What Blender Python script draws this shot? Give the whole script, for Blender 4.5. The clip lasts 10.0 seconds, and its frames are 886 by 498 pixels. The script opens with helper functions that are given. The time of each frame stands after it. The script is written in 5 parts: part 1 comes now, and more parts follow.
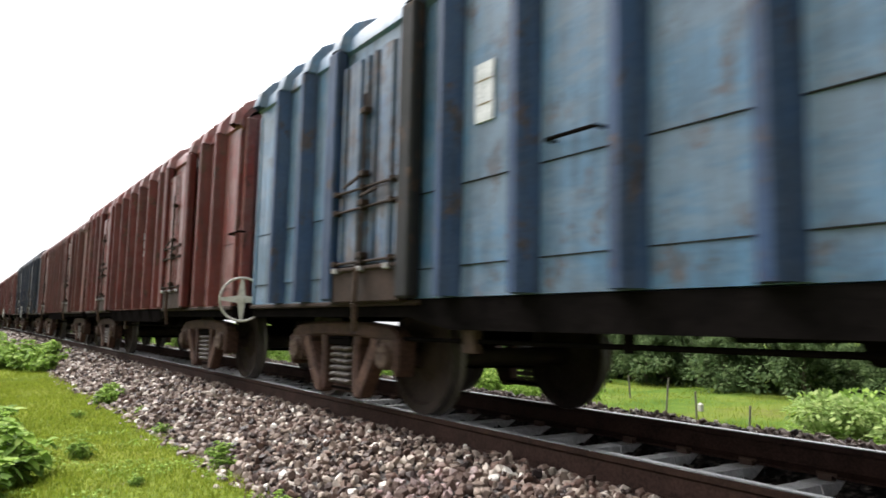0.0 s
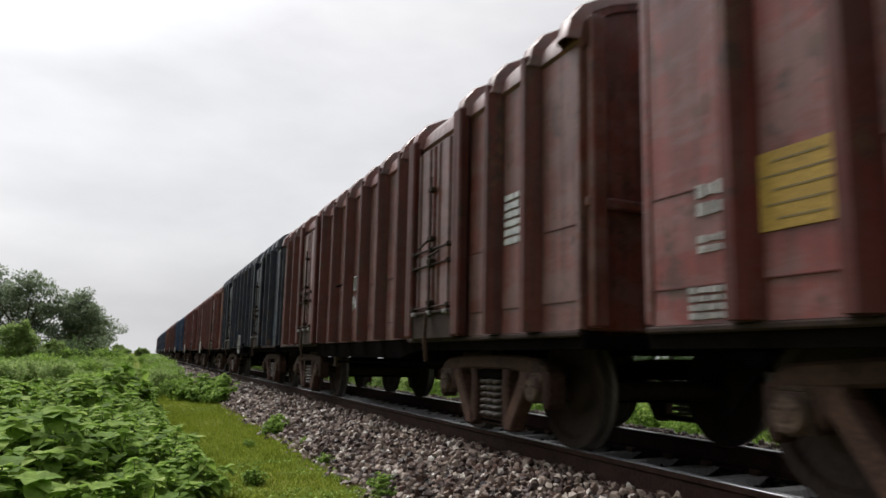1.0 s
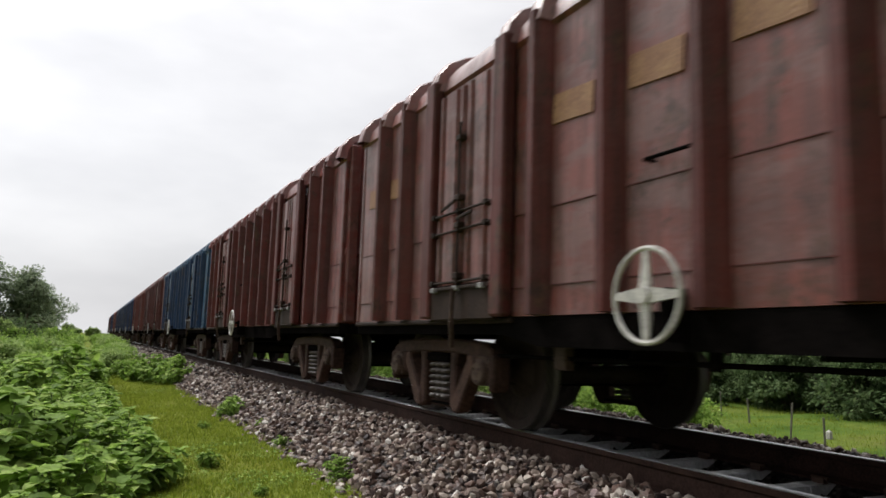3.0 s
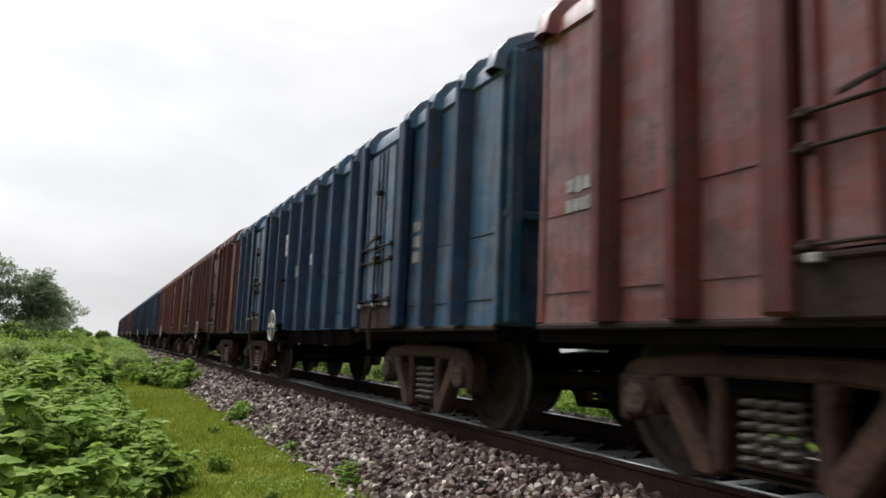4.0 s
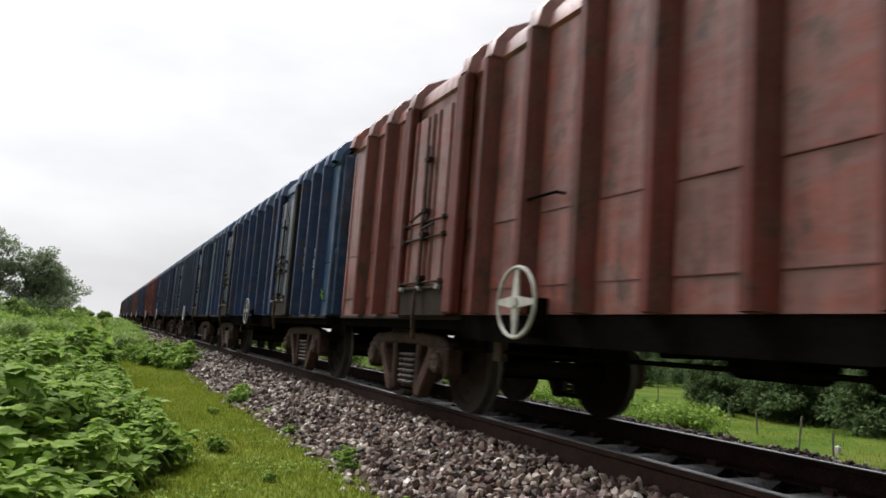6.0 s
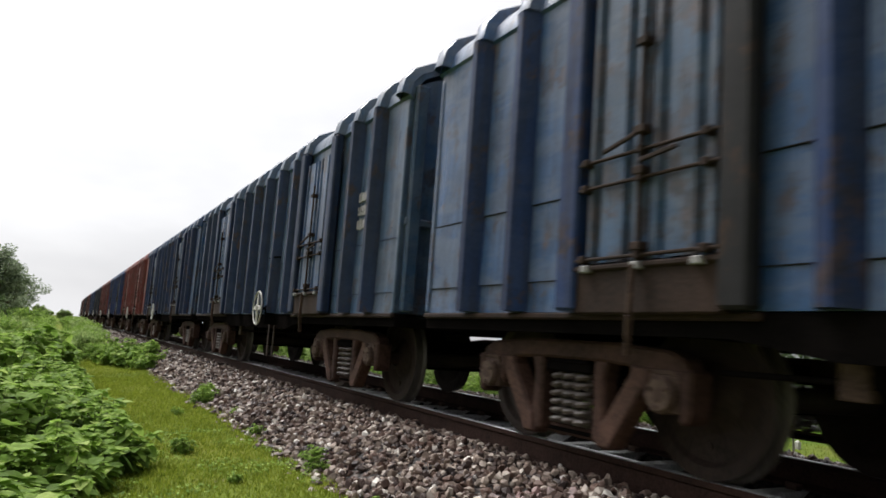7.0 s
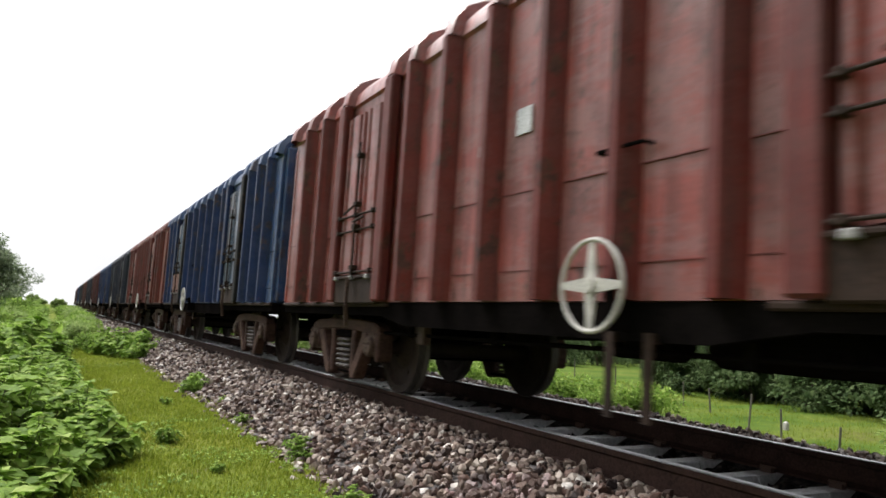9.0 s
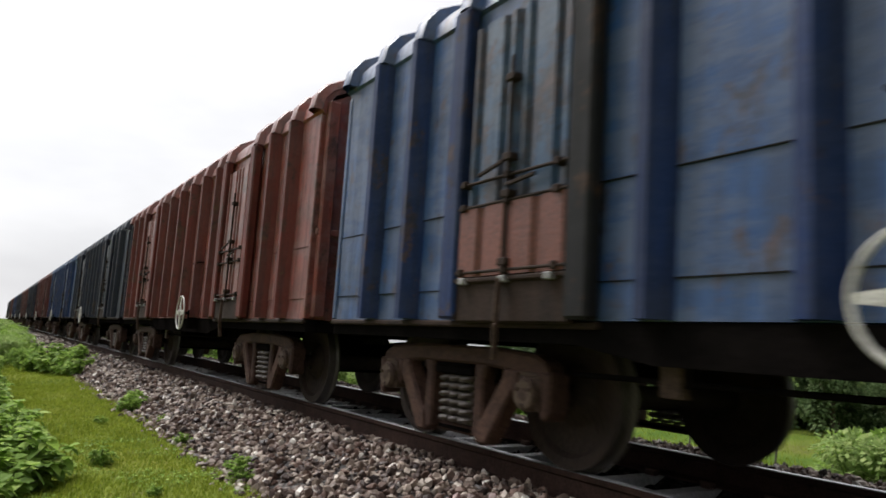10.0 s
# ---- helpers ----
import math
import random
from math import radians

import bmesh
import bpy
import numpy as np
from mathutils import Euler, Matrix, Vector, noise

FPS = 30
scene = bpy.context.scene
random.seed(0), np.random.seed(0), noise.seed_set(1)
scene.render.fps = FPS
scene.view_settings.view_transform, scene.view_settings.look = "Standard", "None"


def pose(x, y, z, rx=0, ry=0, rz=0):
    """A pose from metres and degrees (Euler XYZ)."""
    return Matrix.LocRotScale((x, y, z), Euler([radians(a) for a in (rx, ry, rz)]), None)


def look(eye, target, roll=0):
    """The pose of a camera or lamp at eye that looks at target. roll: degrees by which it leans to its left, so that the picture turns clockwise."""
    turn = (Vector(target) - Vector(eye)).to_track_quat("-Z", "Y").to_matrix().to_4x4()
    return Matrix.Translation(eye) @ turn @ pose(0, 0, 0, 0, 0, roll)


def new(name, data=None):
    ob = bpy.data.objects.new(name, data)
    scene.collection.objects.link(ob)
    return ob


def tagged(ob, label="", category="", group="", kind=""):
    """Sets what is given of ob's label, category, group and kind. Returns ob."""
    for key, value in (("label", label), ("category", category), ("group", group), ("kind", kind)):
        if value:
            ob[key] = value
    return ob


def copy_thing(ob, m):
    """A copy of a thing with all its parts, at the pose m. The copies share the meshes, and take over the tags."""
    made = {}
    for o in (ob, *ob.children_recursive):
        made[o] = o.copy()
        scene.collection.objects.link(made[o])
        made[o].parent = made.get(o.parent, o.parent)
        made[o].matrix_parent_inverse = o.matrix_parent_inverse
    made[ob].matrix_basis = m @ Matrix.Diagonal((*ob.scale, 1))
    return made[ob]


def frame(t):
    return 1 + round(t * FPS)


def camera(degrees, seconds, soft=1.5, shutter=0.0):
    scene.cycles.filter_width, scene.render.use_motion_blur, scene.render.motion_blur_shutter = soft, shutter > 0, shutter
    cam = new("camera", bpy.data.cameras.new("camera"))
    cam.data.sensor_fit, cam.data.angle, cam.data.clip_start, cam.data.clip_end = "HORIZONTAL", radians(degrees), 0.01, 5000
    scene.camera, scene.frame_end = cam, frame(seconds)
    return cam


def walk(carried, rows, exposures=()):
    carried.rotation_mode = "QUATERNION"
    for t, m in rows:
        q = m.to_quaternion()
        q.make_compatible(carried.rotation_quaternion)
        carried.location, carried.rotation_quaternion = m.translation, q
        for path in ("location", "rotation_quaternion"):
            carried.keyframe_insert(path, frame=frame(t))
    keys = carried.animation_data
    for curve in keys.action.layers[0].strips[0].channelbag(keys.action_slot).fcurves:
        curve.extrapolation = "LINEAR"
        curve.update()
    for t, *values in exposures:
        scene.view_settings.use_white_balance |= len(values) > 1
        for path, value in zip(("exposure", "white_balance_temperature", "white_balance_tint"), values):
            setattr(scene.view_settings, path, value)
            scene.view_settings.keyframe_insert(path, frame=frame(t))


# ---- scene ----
cam = camera(62.63, 10.0, soft=1.6, shutter=0.11)
PATH = [
    (0.0, pose(0.065, -0.045, 0.767, 96.13, -1.25, -33.81)),
    (0.5, pose(-0.002, -0.008, 0.762, 97.14, -1.12, -24.78)),
    (1.0, pose(-0.004, -0.005, 0.748, 98.60, -1.22, -22.49)),
    (1.5, pose(-0.005, 0.004, 0.751, 96.61, -0.79, -22.43)),
    (2.0, pose(-0.009, 0.004, 0.759, 96.07, -1.91, -23.85)),
    (2.5, pose(-0.037, -0.024, 0.768, 96.32, -1.95, -24.32)),
    (2.7, pose(-0.007, 0.003, 0.763, 96.72, -1.69, -24.94)),
    (3.8, pose(-0.036, -0.003, 0.746, 98.26, -2.46, -27.10)),
    (4.0, pose(-0.042, -0.006, 0.758, 97.84, -2.35, -25.15)),
    (4.5, pose(-0.058, -0.012, 0.773, 97.83, -2.59, -23.26)),
    (5.0, pose(-0.050, 0.006, 0.735, 97.46, -3.56, -23.13)),
    (6.5, pose(-0.046, 0.037, 0.720, 97.21, -4.36, -25.78)),
    (7.0, pose(-0.046, 0.065, 0.718, 97.30, -4.09, -27.69)),
    (7.5, pose(-0.011, 0.064, 0.714, 97.02, -3.11, -34.76)),
    (8.0, pose(0.038, 0.014, 0.754, 96.39, -3.18, -32.43)),
    (8.5, pose(0.068, -0.009, 0.765, 96.54, -3.46, -29.49)),
    (9.0, pose(0.052, -0.038, 0.763, 96.13, -3.49, -28.01)),
    (9.5, pose(0.062, -0.017, 0.785, 95.84, -2.84, -25.94)),
    (10.0, pose(0.067, -0.032, 0.791, 97.52, -3.54, -32.07)),
]
EXPOSURES = [(0.0, 1.04), (0.3, 0.51), (0.6, 0.16), (1.0, -0.14), (1.5, -0.09), (2.0, 0.18), (2.5, 0.01), (4.0, 0.06), (5.2, 0.06), (6.3, 0.11), (7.0, 0.21),
             (7.5, 0.74), (7.8, 1.06), (8.0, 1.16), (8.5, 0.51), (9.0, 0.51), (9.5, 0.26), (10.0, 0.18)]
walk(cam, PATH, EXPOSURES)

# ---- sky and sun: bright overcast ----
world = bpy.data.worlds.new("overcast_sky")
scene.world = world
world.use_nodes = True
wn, wl = world.node_tree.nodes, world.node_tree.links
wn.clear()
w_out = wn.new("ShaderNodeOutputWorld")
w_bg = wn.new("ShaderNodeBackground")
w_sky = wn.new("ShaderNodeTexSky")
w_sky.sky_type = "NISHITA"
w_sky.sun_disc = False
w_sky.sun_elevation, w_sky.sun_rotation = radians(52), radians(20)
w_sky.dust_density = 4.0
w_scale = wn.new("ShaderNodeVectorMath")
w_scale.operation = "SCALE"
w_scale.inputs["Scale"].default_value = 0.1
w_tc = wn.new("ShaderNodeTexCoord")
w_map = wn.new("ShaderNodeMapping")
w_map.inputs["Scale"].default_value = (1.2, 1.2, 3.2)
w_noise = wn.new("ShaderNodeTexNoise")
w_noise.inputs["Scale"].default_value = 1.6
w_noise.inputs["Detail"].default_value = 5
w_ramp = wn.new("ShaderNodeValToRGB")
w_ramp.color_ramp.elements[0].position, w_ramp.color_ramp.elements[0].color = 0.3, (0.74, 0.75, 0.78, 1)
w_ramp.color_ramp.elements[1].position, w_ramp.color_ramp.elements[1].color = 0.72, (1.14, 1.14, 1.15, 1)
# the cloud is brightest round the veiled sun and dull on the far side of the sky
SUN_WAY = Vector((-12, 30, 45)).normalized()
w_dot = wn.new("ShaderNodeVectorMath")
w_dot.operation = "DOT_PRODUCT"
w_dot.inputs[1].default_value = SUN_WAY
w_half = wn.new("ShaderNodeMath")
w_half.operation = "MULTIPLY_ADD"
w_half.inputs[1].default_value, w_half.inputs[2].default_value = 0.5, 0.5
w_veil = wn.new("ShaderNodeValToRGB")
for el, (p, c) in zip([w_veil.color_ramp.elements[0], w_veil.color_ramp.elements.new(0.5), w_veil.color_ramp.elements.new(0.75), w_veil.color_ramp.elements.new(0.9), w_veil.color_ramp.elements[-1]],
                      [(0.0, 0.16), (0.5, 0.42), (0.75, 0.8), (0.9, 1.06), (1.0, 3.5)]):
    el.position, el.color = p, (c, c, c * 1.01, 1)
w_mul = wn.new("ShaderNodeMix")
w_mul.data_type, w_mul.blend_type = "RGBA", "MULTIPLY"
w_mul.inputs["Factor"].default_value = 1.0
w_mix = wn.new("ShaderNodeMix")
w_mix.data_type = "RGBA"
w_mix.inputs["Factor"].default_value = 0.9
wl.new(w_tc.outputs["Generated"], w_map.inputs["Vector"])
wl.new(w_map.outputs["Vector"], w_noise.inputs["Vector"])
wl.new(w_noise.outputs["Fac"], w_ramp.inputs["Fac"])
wl.new(w_sky.outputs["Color"], w_scale.inputs[0])
wl.new(w_scale.outputs["Vector"], w_mix.inputs["A"])
wl.new(w_tc.outputs["Generated"], w_dot.inputs[0])
wl.new(w_dot.outputs["Value"], w_half.inputs[0])
wl.new(w_half.outputs[0], w_veil.inputs["Fac"])
wl.new(w_veil.outputs["Color"], w_mul.inputs["A"])
wl.new(w_ramp.outputs["Color"], w_mul.inputs["B"])
wl.new(w_mul.outputs["Result"], w_mix.inputs["B"])
wl.new(w_mix.outputs["Result"], w_bg.inputs["Color"])
w_bg.inputs["Strength"].default_value = 1.0
wl.new(w_bg.outputs["Background"], w_out.inputs["Surface"])

sun = new("sun", bpy.data.lights.new("sun", "SUN"))
sun.data.energy, sun.data.angle, sun.data.color = 2.8, radians(25), (1.0, 0.965, 0.945)
sun.matrix_world = look((-12, 30, 45), (0, 0, 0))


# ---- materials ----
def shader(name, rough=0.7, metal=0.0, spec=0.5):
    m = bpy.data.materials.new(name)
    m.use_nodes = True
    b = m.node_tree.nodes["Principled BSDF"]
    b.inputs["Roughness"].default_value = rough
    b.inputs["Metallic"].default_value = metal
    b.inputs["Specular IOR Level"].default_value = spec
    return m, m.node_tree.nodes, m.node_tree.links, b


def noise_node(N, L, vec, scale, detail=4.0, stretch=(1, 1, 1), rough=0.6):
    mp = N.new("ShaderNodeMapping")
    mp.inputs["Scale"].default_value = stretch
    L.new(vec, mp.inputs["Vector"])
    n = N.new("ShaderNodeTexNoise")
    n.inputs["Scale"].default_value = scale
    n.inputs["Detail"].default_value = detail
    n.inputs["Roughness"].default_value = rough
    L.new(mp.outputs["Vector"], n.inputs["Vector"])
    return n.outputs["Fac"]


def ramp(N, L, fac, stops):
    r = N.new("ShaderNodeValToRGB")
    e = r.color_ramp.elements
    while len(e) < len(stops):
        e.new(0.5)
    for el, (p, c) in zip(e, stops):
        el.position, el.color = p, (*c, 1) if len(c) == 3 else c
    L.new(fac, r.inputs["Fac"])
    return r.outputs["Color"]


def mixed(N, L, fac, a, b, kind="MIX"):
    m = N.new("ShaderNodeMix")
    m.data_type, m.blend_type = "RGBA", kind
    for sock, v in (("Factor", fac), ("A", a), ("B", b)):
        if isinstance(v, (int, float)):
            m.inputs[sock].default_value = v
        elif isinstance(v, tuple):
            m.inputs[sock].default_value = (*v, 1)
        else:
            L.new(v, m.inputs[sock])
    return m.outputs["Result"]


def bump(N, L, b, height, strength, dist):
    n = N.new("ShaderNodeBump")
    n.inputs["Strength"].default_value, n.inputs["Distance"].default_value = strength, dist
    L.new(height, n.inputs["Height"])
    L.new(n.outputs["Normal"], b.inputs["Normal"])


def shifted(N, L):
    """Object coordinates, shifted by a chance amount for each object."""
    tc, info = N.new("ShaderNodeTexCoord"), N.new("ShaderNodeObjectInfo")
    mul = N.new("ShaderNodeMath")
    mul.operation = "MULTIPLY"
    mul.inputs[1].default_value = 37.0
    L.new(info.outputs["Random"], mul.inputs[0])
    add = N.new("ShaderNodeVectorMath")
    L.new(tc.outputs["Object"], add.inputs[0])
    L.new(mul.outputs[0], add.inputs[1])
    return add.outputs["Vector"], info.outputs["Random"]


def paint(name, col, rust=0.5, rough=0.31, dust=1.0, spec=0.38):
    """Old wet wagon paint: faded patches, rain streaks, rust blooms, grime."""
    m, N, L, b = shader(name, rough, 0.0, spec)
    v, rnd = shifted(N, L)
    pale = tuple(0.75 * c + 0.25 * (0.8 * max(col) + 0.06) for c in col)
    deep = tuple(c * 0.62 for c in col)
    c0 = ramp(N, L, noise_node(N, L, v, 1.3, 5), [(0.3, deep), (0.5, col), (0.75, pale if dust > 0.5 else col)])
    streak = noise_node(N, L, v, 2.2, 6, (5, 5, 0.35))
    c1 = mixed(N, L, ramp(N, L, streak, [(0.42, (0, 0, 0)), (0.6, (0.75, 0.75, 0.75))]), c0, tuple(c * 0.34 + 0.008 for c in col))
    scuff = noise_node(N, L, v, 2.6, 7, (1, 0.45, 1.6), 0.7)
    c1 = mixed(N, L, ramp(N, L, scuff, [(0.44, (0, 0, 0)), (0.56, (0.55 * dust,) * 3)]), c1, tuple(0.5 * c + 0.07 for c in pale))
    spots = noise_node(N, L, v, 3.6, 8, (1, 1, 0.7), 0.72)
    lo = 0.57 - 0.06 * rust
    c2 = mixed(N, L, ramp(N, L, spots, [(lo, (0, 0, 0)), (lo + 0.06, (0.8, 0.8, 0.8))]), c1, ramp(N, L, noise_node(N, L, v, 9, 4), [(0.4, (0.022, 0.015, 0.012)), (0.68, (0.1, 0.05, 0.026))]))
    murk = noise_node(N, L, v, 1.9, 5, (1, 1, 1), 0.65)
    c2 = mixed(N, L, ramp(N, L, murk, [(0.5, (0, 0, 0)), (0.64, (0.55 * dust,) * 3)]), c2, tuple(0.3 * c + 0.014 for c in col))
    fine = noise_node(N, L, v, 38, 4)
    c3 = mixed(N, L, 0.22, c2, ramp(N, L, fine, [(0.3, (0.02, 0.02, 0.02)), (0.7, pale)]))
    L.new(c3, b.inputs["Base Color"])
    rr = ramp(N, L, streak, [(0.25, (rough - 0.1,) * 3), (0.75, (rough + 0.27,) * 3)])
    L.new(rr, b.inputs["Roughness"])
    bump(N, L, b, spots, 0.25, 0.02)
    return m


def worn(name, a, bcol, scale=6.0, rough=0.7, metal=0.0, depth=0.01, strength=0.4, spec=0.5, streak=(1, 1, 1)):
    """Two-tone worn surface with grain and relief."""
    m, N, L, b = shader(name, rough, metal, spec)
    v, rnd = shifted(N, L)
    big = noise_node(N, L, v, scale, 6, streak)
    small = noise_node(N, L, v, scale * 9, 3)
    c = ramp(N, L, big, [(0.32, a), (0.68, bcol)])
    c = mixed(N, L, 0.35, c, ramp(N, L, small, [(0.35, tuple(x * 0.5 for x in a)), (0.65, tuple(min(1, x * 1.3) for x in bcol))]))
    L.new(c, b.inputs["Base Color"])
    bump(N, L, b, small, strength, depth)
    return m


def island(name, stops, rough=0.6, spec=0.5, scale=30.0, translucent=False):
    """Chance tints from piece to piece of a joined mesh, with grain."""
    m, N, L, b = shader(name, rough, 0, spec)
    g = N.new("ShaderNodeNewGeometry")
    tc = N.new("ShaderNodeTexCoord")
    c = ramp(N, L, g.outputs["Random Per Island"], stops)
    fine = noise_node(N, L, tc.outputs["Object"], scale, 4)
    c = mixed(N, L, 0.6, c, ramp(N, L, fine, [(0.25, (0.45, 0.45, 0.45)), (0.75, (1.4, 1.4, 1.4))]), "MULTIPLY")
    L.new(c, b.inputs["Base Color"])
    if translucent:
        b.inputs["Transmission Weight"].default_value = 0.0
        t = N.new("ShaderNodeBsdfTranslucent")
        L.new(c, t.inputs["Color"])
        ms = N.new("ShaderNodeMixShader")
        ms.inputs["Fac"].default_value = 0.45
        out = N["Material Output"]
        L.new(b.outputs["BSDF"], ms.inputs[1])
        L.new(t.outputs["BSDF"], ms.inputs[2])
        L.new(ms.outputs["Shader"], out.inputs["Surface"])
    else:
        bump(N, L, b, fine, 0.5, 0.01)
    return m


def ground_mat():
    m, N, L, b = shader("turf", 0.95, 0, 0.04)
    tc = N.new("ShaderNodeTexCoord")
    v = tc.outputs["Object"]
    c = ramp(N, L, noise_node(N, L, v, 0.7, 6), [(0.3, (0.09, 0.13, 0.022)), (0.5, (0.145, 0.18, 0.032)), (0.7, (0.2, 0.215, 0.046))])
    fine = noise_node(N, L, v, 26, 5)
    c = mixed(N, L, 0.6, c, ramp(N, L, fine, [(0.3, (0.5, 0.5, 0.45)), (0.7, (1.35, 1.35, 1.2))]), "MULTIPLY")
    soil = ramp(N, L, noise_node(N, L, v, 3.1, 6), [(0.6, (0, 0, 0)), (0.72, (0.55, 0.55, 0.55))])
    c = mixed(N, L, soil, c, (0.11, 0.085, 0.05))
    # the meadow beyond the line: longer, duller grass in broad drifts
    far = ramp(N, L, noise_node(N, L, v, 0.16, 7, (1, 2.2, 1), 0.68), [(0.3, (0.042, 0.085, 0.013)), (0.45, (0.078, 0.128, 0.022)), (0.6, (0.115, 0.145, 0.03)), (0.75, (0.11, 0.095, 0.04))])
    far = mixed(N, L, 0.7, far, ramp(N, L, noise_node(N, L, v, 3.5, 6), [(0.3, (0.55, 0.6, 0.5)), (0.7, (1.35, 1.3, 1.2))]), "MULTIPLY")
    sep = N.new("ShaderNodeSeparateXYZ")
    L.new(v, sep.inputs[0])
    over = N.new("ShaderNodeMapRange")
    over.inputs["From Min"].default_value, over.inputs["From Max"].default_value = 6.8, 7.6
    L.new(sep.outputs["X"], over.inputs["Value"])
    c = mixed(N, L, over.outputs["Result"], c, far)
    L.new(c, b.inputs["Base Color"])
    bump(N, L, b, fine, 0.8, 0.03)
    return m


def ballast_mat():
    m, N, L, b = shader("gravel_bed", 0.75, 0, 0.4)
    tc = N.new("ShaderNodeTexCoord")
    vo = N.new("ShaderNodeTexVoronoi")
    vo.inputs["Scale"].default_value = 17
    L.new(tc.outputs["Object"], vo.inputs["Vector"])
    bw = N.new("ShaderNodeSeparateColor")
    L.new(vo.outputs["Color"], bw.inputs["Color"])
    c = ramp(N, L, bw.outputs[0], [(0.0, (0.025, 0.02, 0.018)), (0.5, (0.085, 0.066, 0.057)), (1.0, (0.2, 0.17, 0.15))])
    # cell rims darkened: the shade in the gaps between stones is painted in
    gap_shade = ramp(N, L, vo.outputs["Distance"], [(0.25, (1, 1, 1)), (0.6, (0.12, 0.11, 0.1))])
    c = mixed(N, L, 1.0, c, gap_shade, "MULTIPLY")
    L.new(c, b.inputs["Base Color"])
    inv = N.new("ShaderNodeMath")
    inv.operation = "SUBTRACT"
    inv.inputs[0].default_value = 1.0
    L.new(vo.outputs["Distance"], inv.inputs[1])
    bump(N, L, b, inv.outputs[0], 1.0, 0.05)
    return m


M = {}
M["turf"] = ground_mat()
M["gravel"] = ballast_mat()
M["stone"] = island("ballast_stone", [(0.0, (0.022, 0.015, 0.014)), (0.25, (0.07, 0.045, 0.036)), (0.45, (0.145, 0.09, 0.07)), (0.62, (0.17, 0.13, 0.105)), (0.82, (0.29, 0.225, 0.18)), (0.95, (0.45, 0.39, 0.33)), (1.0, (0.74, 0.7, 0.64))], 0.5, 0.22, 40)
M["dark_stone"] = island("dark_stone", [(0.0, (0.006, 0.005, 0.0045)), (0.75, (0.02, 0.015, 0.013)), (0.95, (0.045, 0.037, 0.032)), (1.0, (0.2, 0.18, 0.16))], 0.9, 0.06, 40)
M["rail_side"] = worn("rusted_rail", (0.018, 0.0105, 0.0085), (0.055, 0.03, 0.023), 5, 0.8, spec=0.1)
M["rail_top"] = worn("polished_rail_head", (0.85, 0.85, 0.85), (0.97, 0.97, 0.97), 4, 0.34, 0.9, 0.002, 0.1)
M["sleeper"] = worn("concrete_sleeper", (0.7, 0.69, 0.67), (0.86, 0.85, 0.83), 3, 0.5, depth=0.004, strength=0.2, spec=0.5)
M["clip"] = worn("rusted_clip", (0.06, 0.035, 0.025), (0.11, 0.06, 0.04), 20, 0.7)
M["frame_black"] = worn("black_underframe", (0.003, 0.0028, 0.0028), (0.0085, 0.007, 0.0068), 4, 0.95, spec=0.0)
M["bogie"] = worn("rusty_bogie_steel", (0.02, 0.0115, 0.0095), (0.075, 0.04, 0.031), 3, 0.75, spec=0.15)
M["strut"] = worn("pale_rusted_strut", (0.03, 0.017, 0.0135), (0.11, 0.06, 0.045), 4, 0.7, spec=0.15)
M["spring"] = worn("greasy_spring", (0.03, 0.023, 0.02), (0.13, 0.105, 0.092), 8, 0.5)
M["axle_box"] = worn("axle_box_steel", (0.025, 0.016, 0.013), (0.1, 0.064, 0.05), 6, 0.7, spec=0.15)
M["wheel"] = worn("wheel_steel", (0.014, 0.0095, 0.008), (0.04, 0.026, 0.021), 3, 0.7, spec=0.2)
M["tread"] = worn("dulled_tread", (0.05, 0.042, 0.038), (0.12, 0.105, 0.1), 5, 0.55, 0.6, 0.002, 0.1)
M["cap"] = worn("pale_axle_cap", (0.04, 0.027, 0.021), (0.13, 0.09, 0.07), 14, 0.75, spec=0.15)
M["wheel_white"] = worn("weathered_white_paint", (0.26, 0.245, 0.225), (0.56, 0.54, 0.5), 9, 0.55)
M["white_panel"] = worn("white_stencil", (0.25, 0.265, 0.29), (0.62, 0.62, 0.64), 7, 0.6)
M["faint"] = worn("faded_white_stencil", (0.12, 0.115, 0.12), (0.38, 0.36, 0.35), 8, 0.6)
M["yellow"] = worn("yellow_panel_paint", (0.24, 0.15, 0.035), (0.39, 0.25, 0.055), 5, 0.6, spec=0.25)
M["mustard"] = worn("grimy_mustard_paint", (0.13, 0.1, 0.035), (0.25, 0.19, 0.06), 4, 0.6, spec=0.25)
M["orange"] = worn("orange_panel_paint", (0.3, 0.15, 0.03), (0.5, 0.26, 0.05), 5, 0.6, spec=0.25)
M["tan_stencil"] = worn("tan_stencil", (0.17, 0.098, 0.075), (0.38, 0.255, 0.195), 7, 0.6)
M["chalk"] = worn("faded_chalk", (0.18, 0.11, 0.095), (0.4, 0.3, 0.26), 9, 0.8)
M["tan_faint"] = worn("worn_tan_stencil", (0.13, 0.07, 0.05), (0.22, 0.13, 0.09), 7, 0.6)
M["faint_yellow"] = worn("faded_yellow_stripe", (0.19, 0.085, 0.05), (0.3, 0.17, 0.085), 5, 0.6, spec=0.25)
M["wheel_grey"] = worn("grimy_grey_paint", (0.1, 0.1, 0.1), (0.3, 0.29, 0.28), 9, 0.6)
M["green_daub"] = worn("green_daub", (0.045, 0.12, 0.02), (0.08, 0.2, 0.035), 6, 0.6)
M["rust_and_shade"] = worn("rust_and_shade", (0.012, 0.009, 0.008), (0.04, 0.024, 0.018), 4, 0.8, spec=0.15, streak=(1, 1, 0.4))
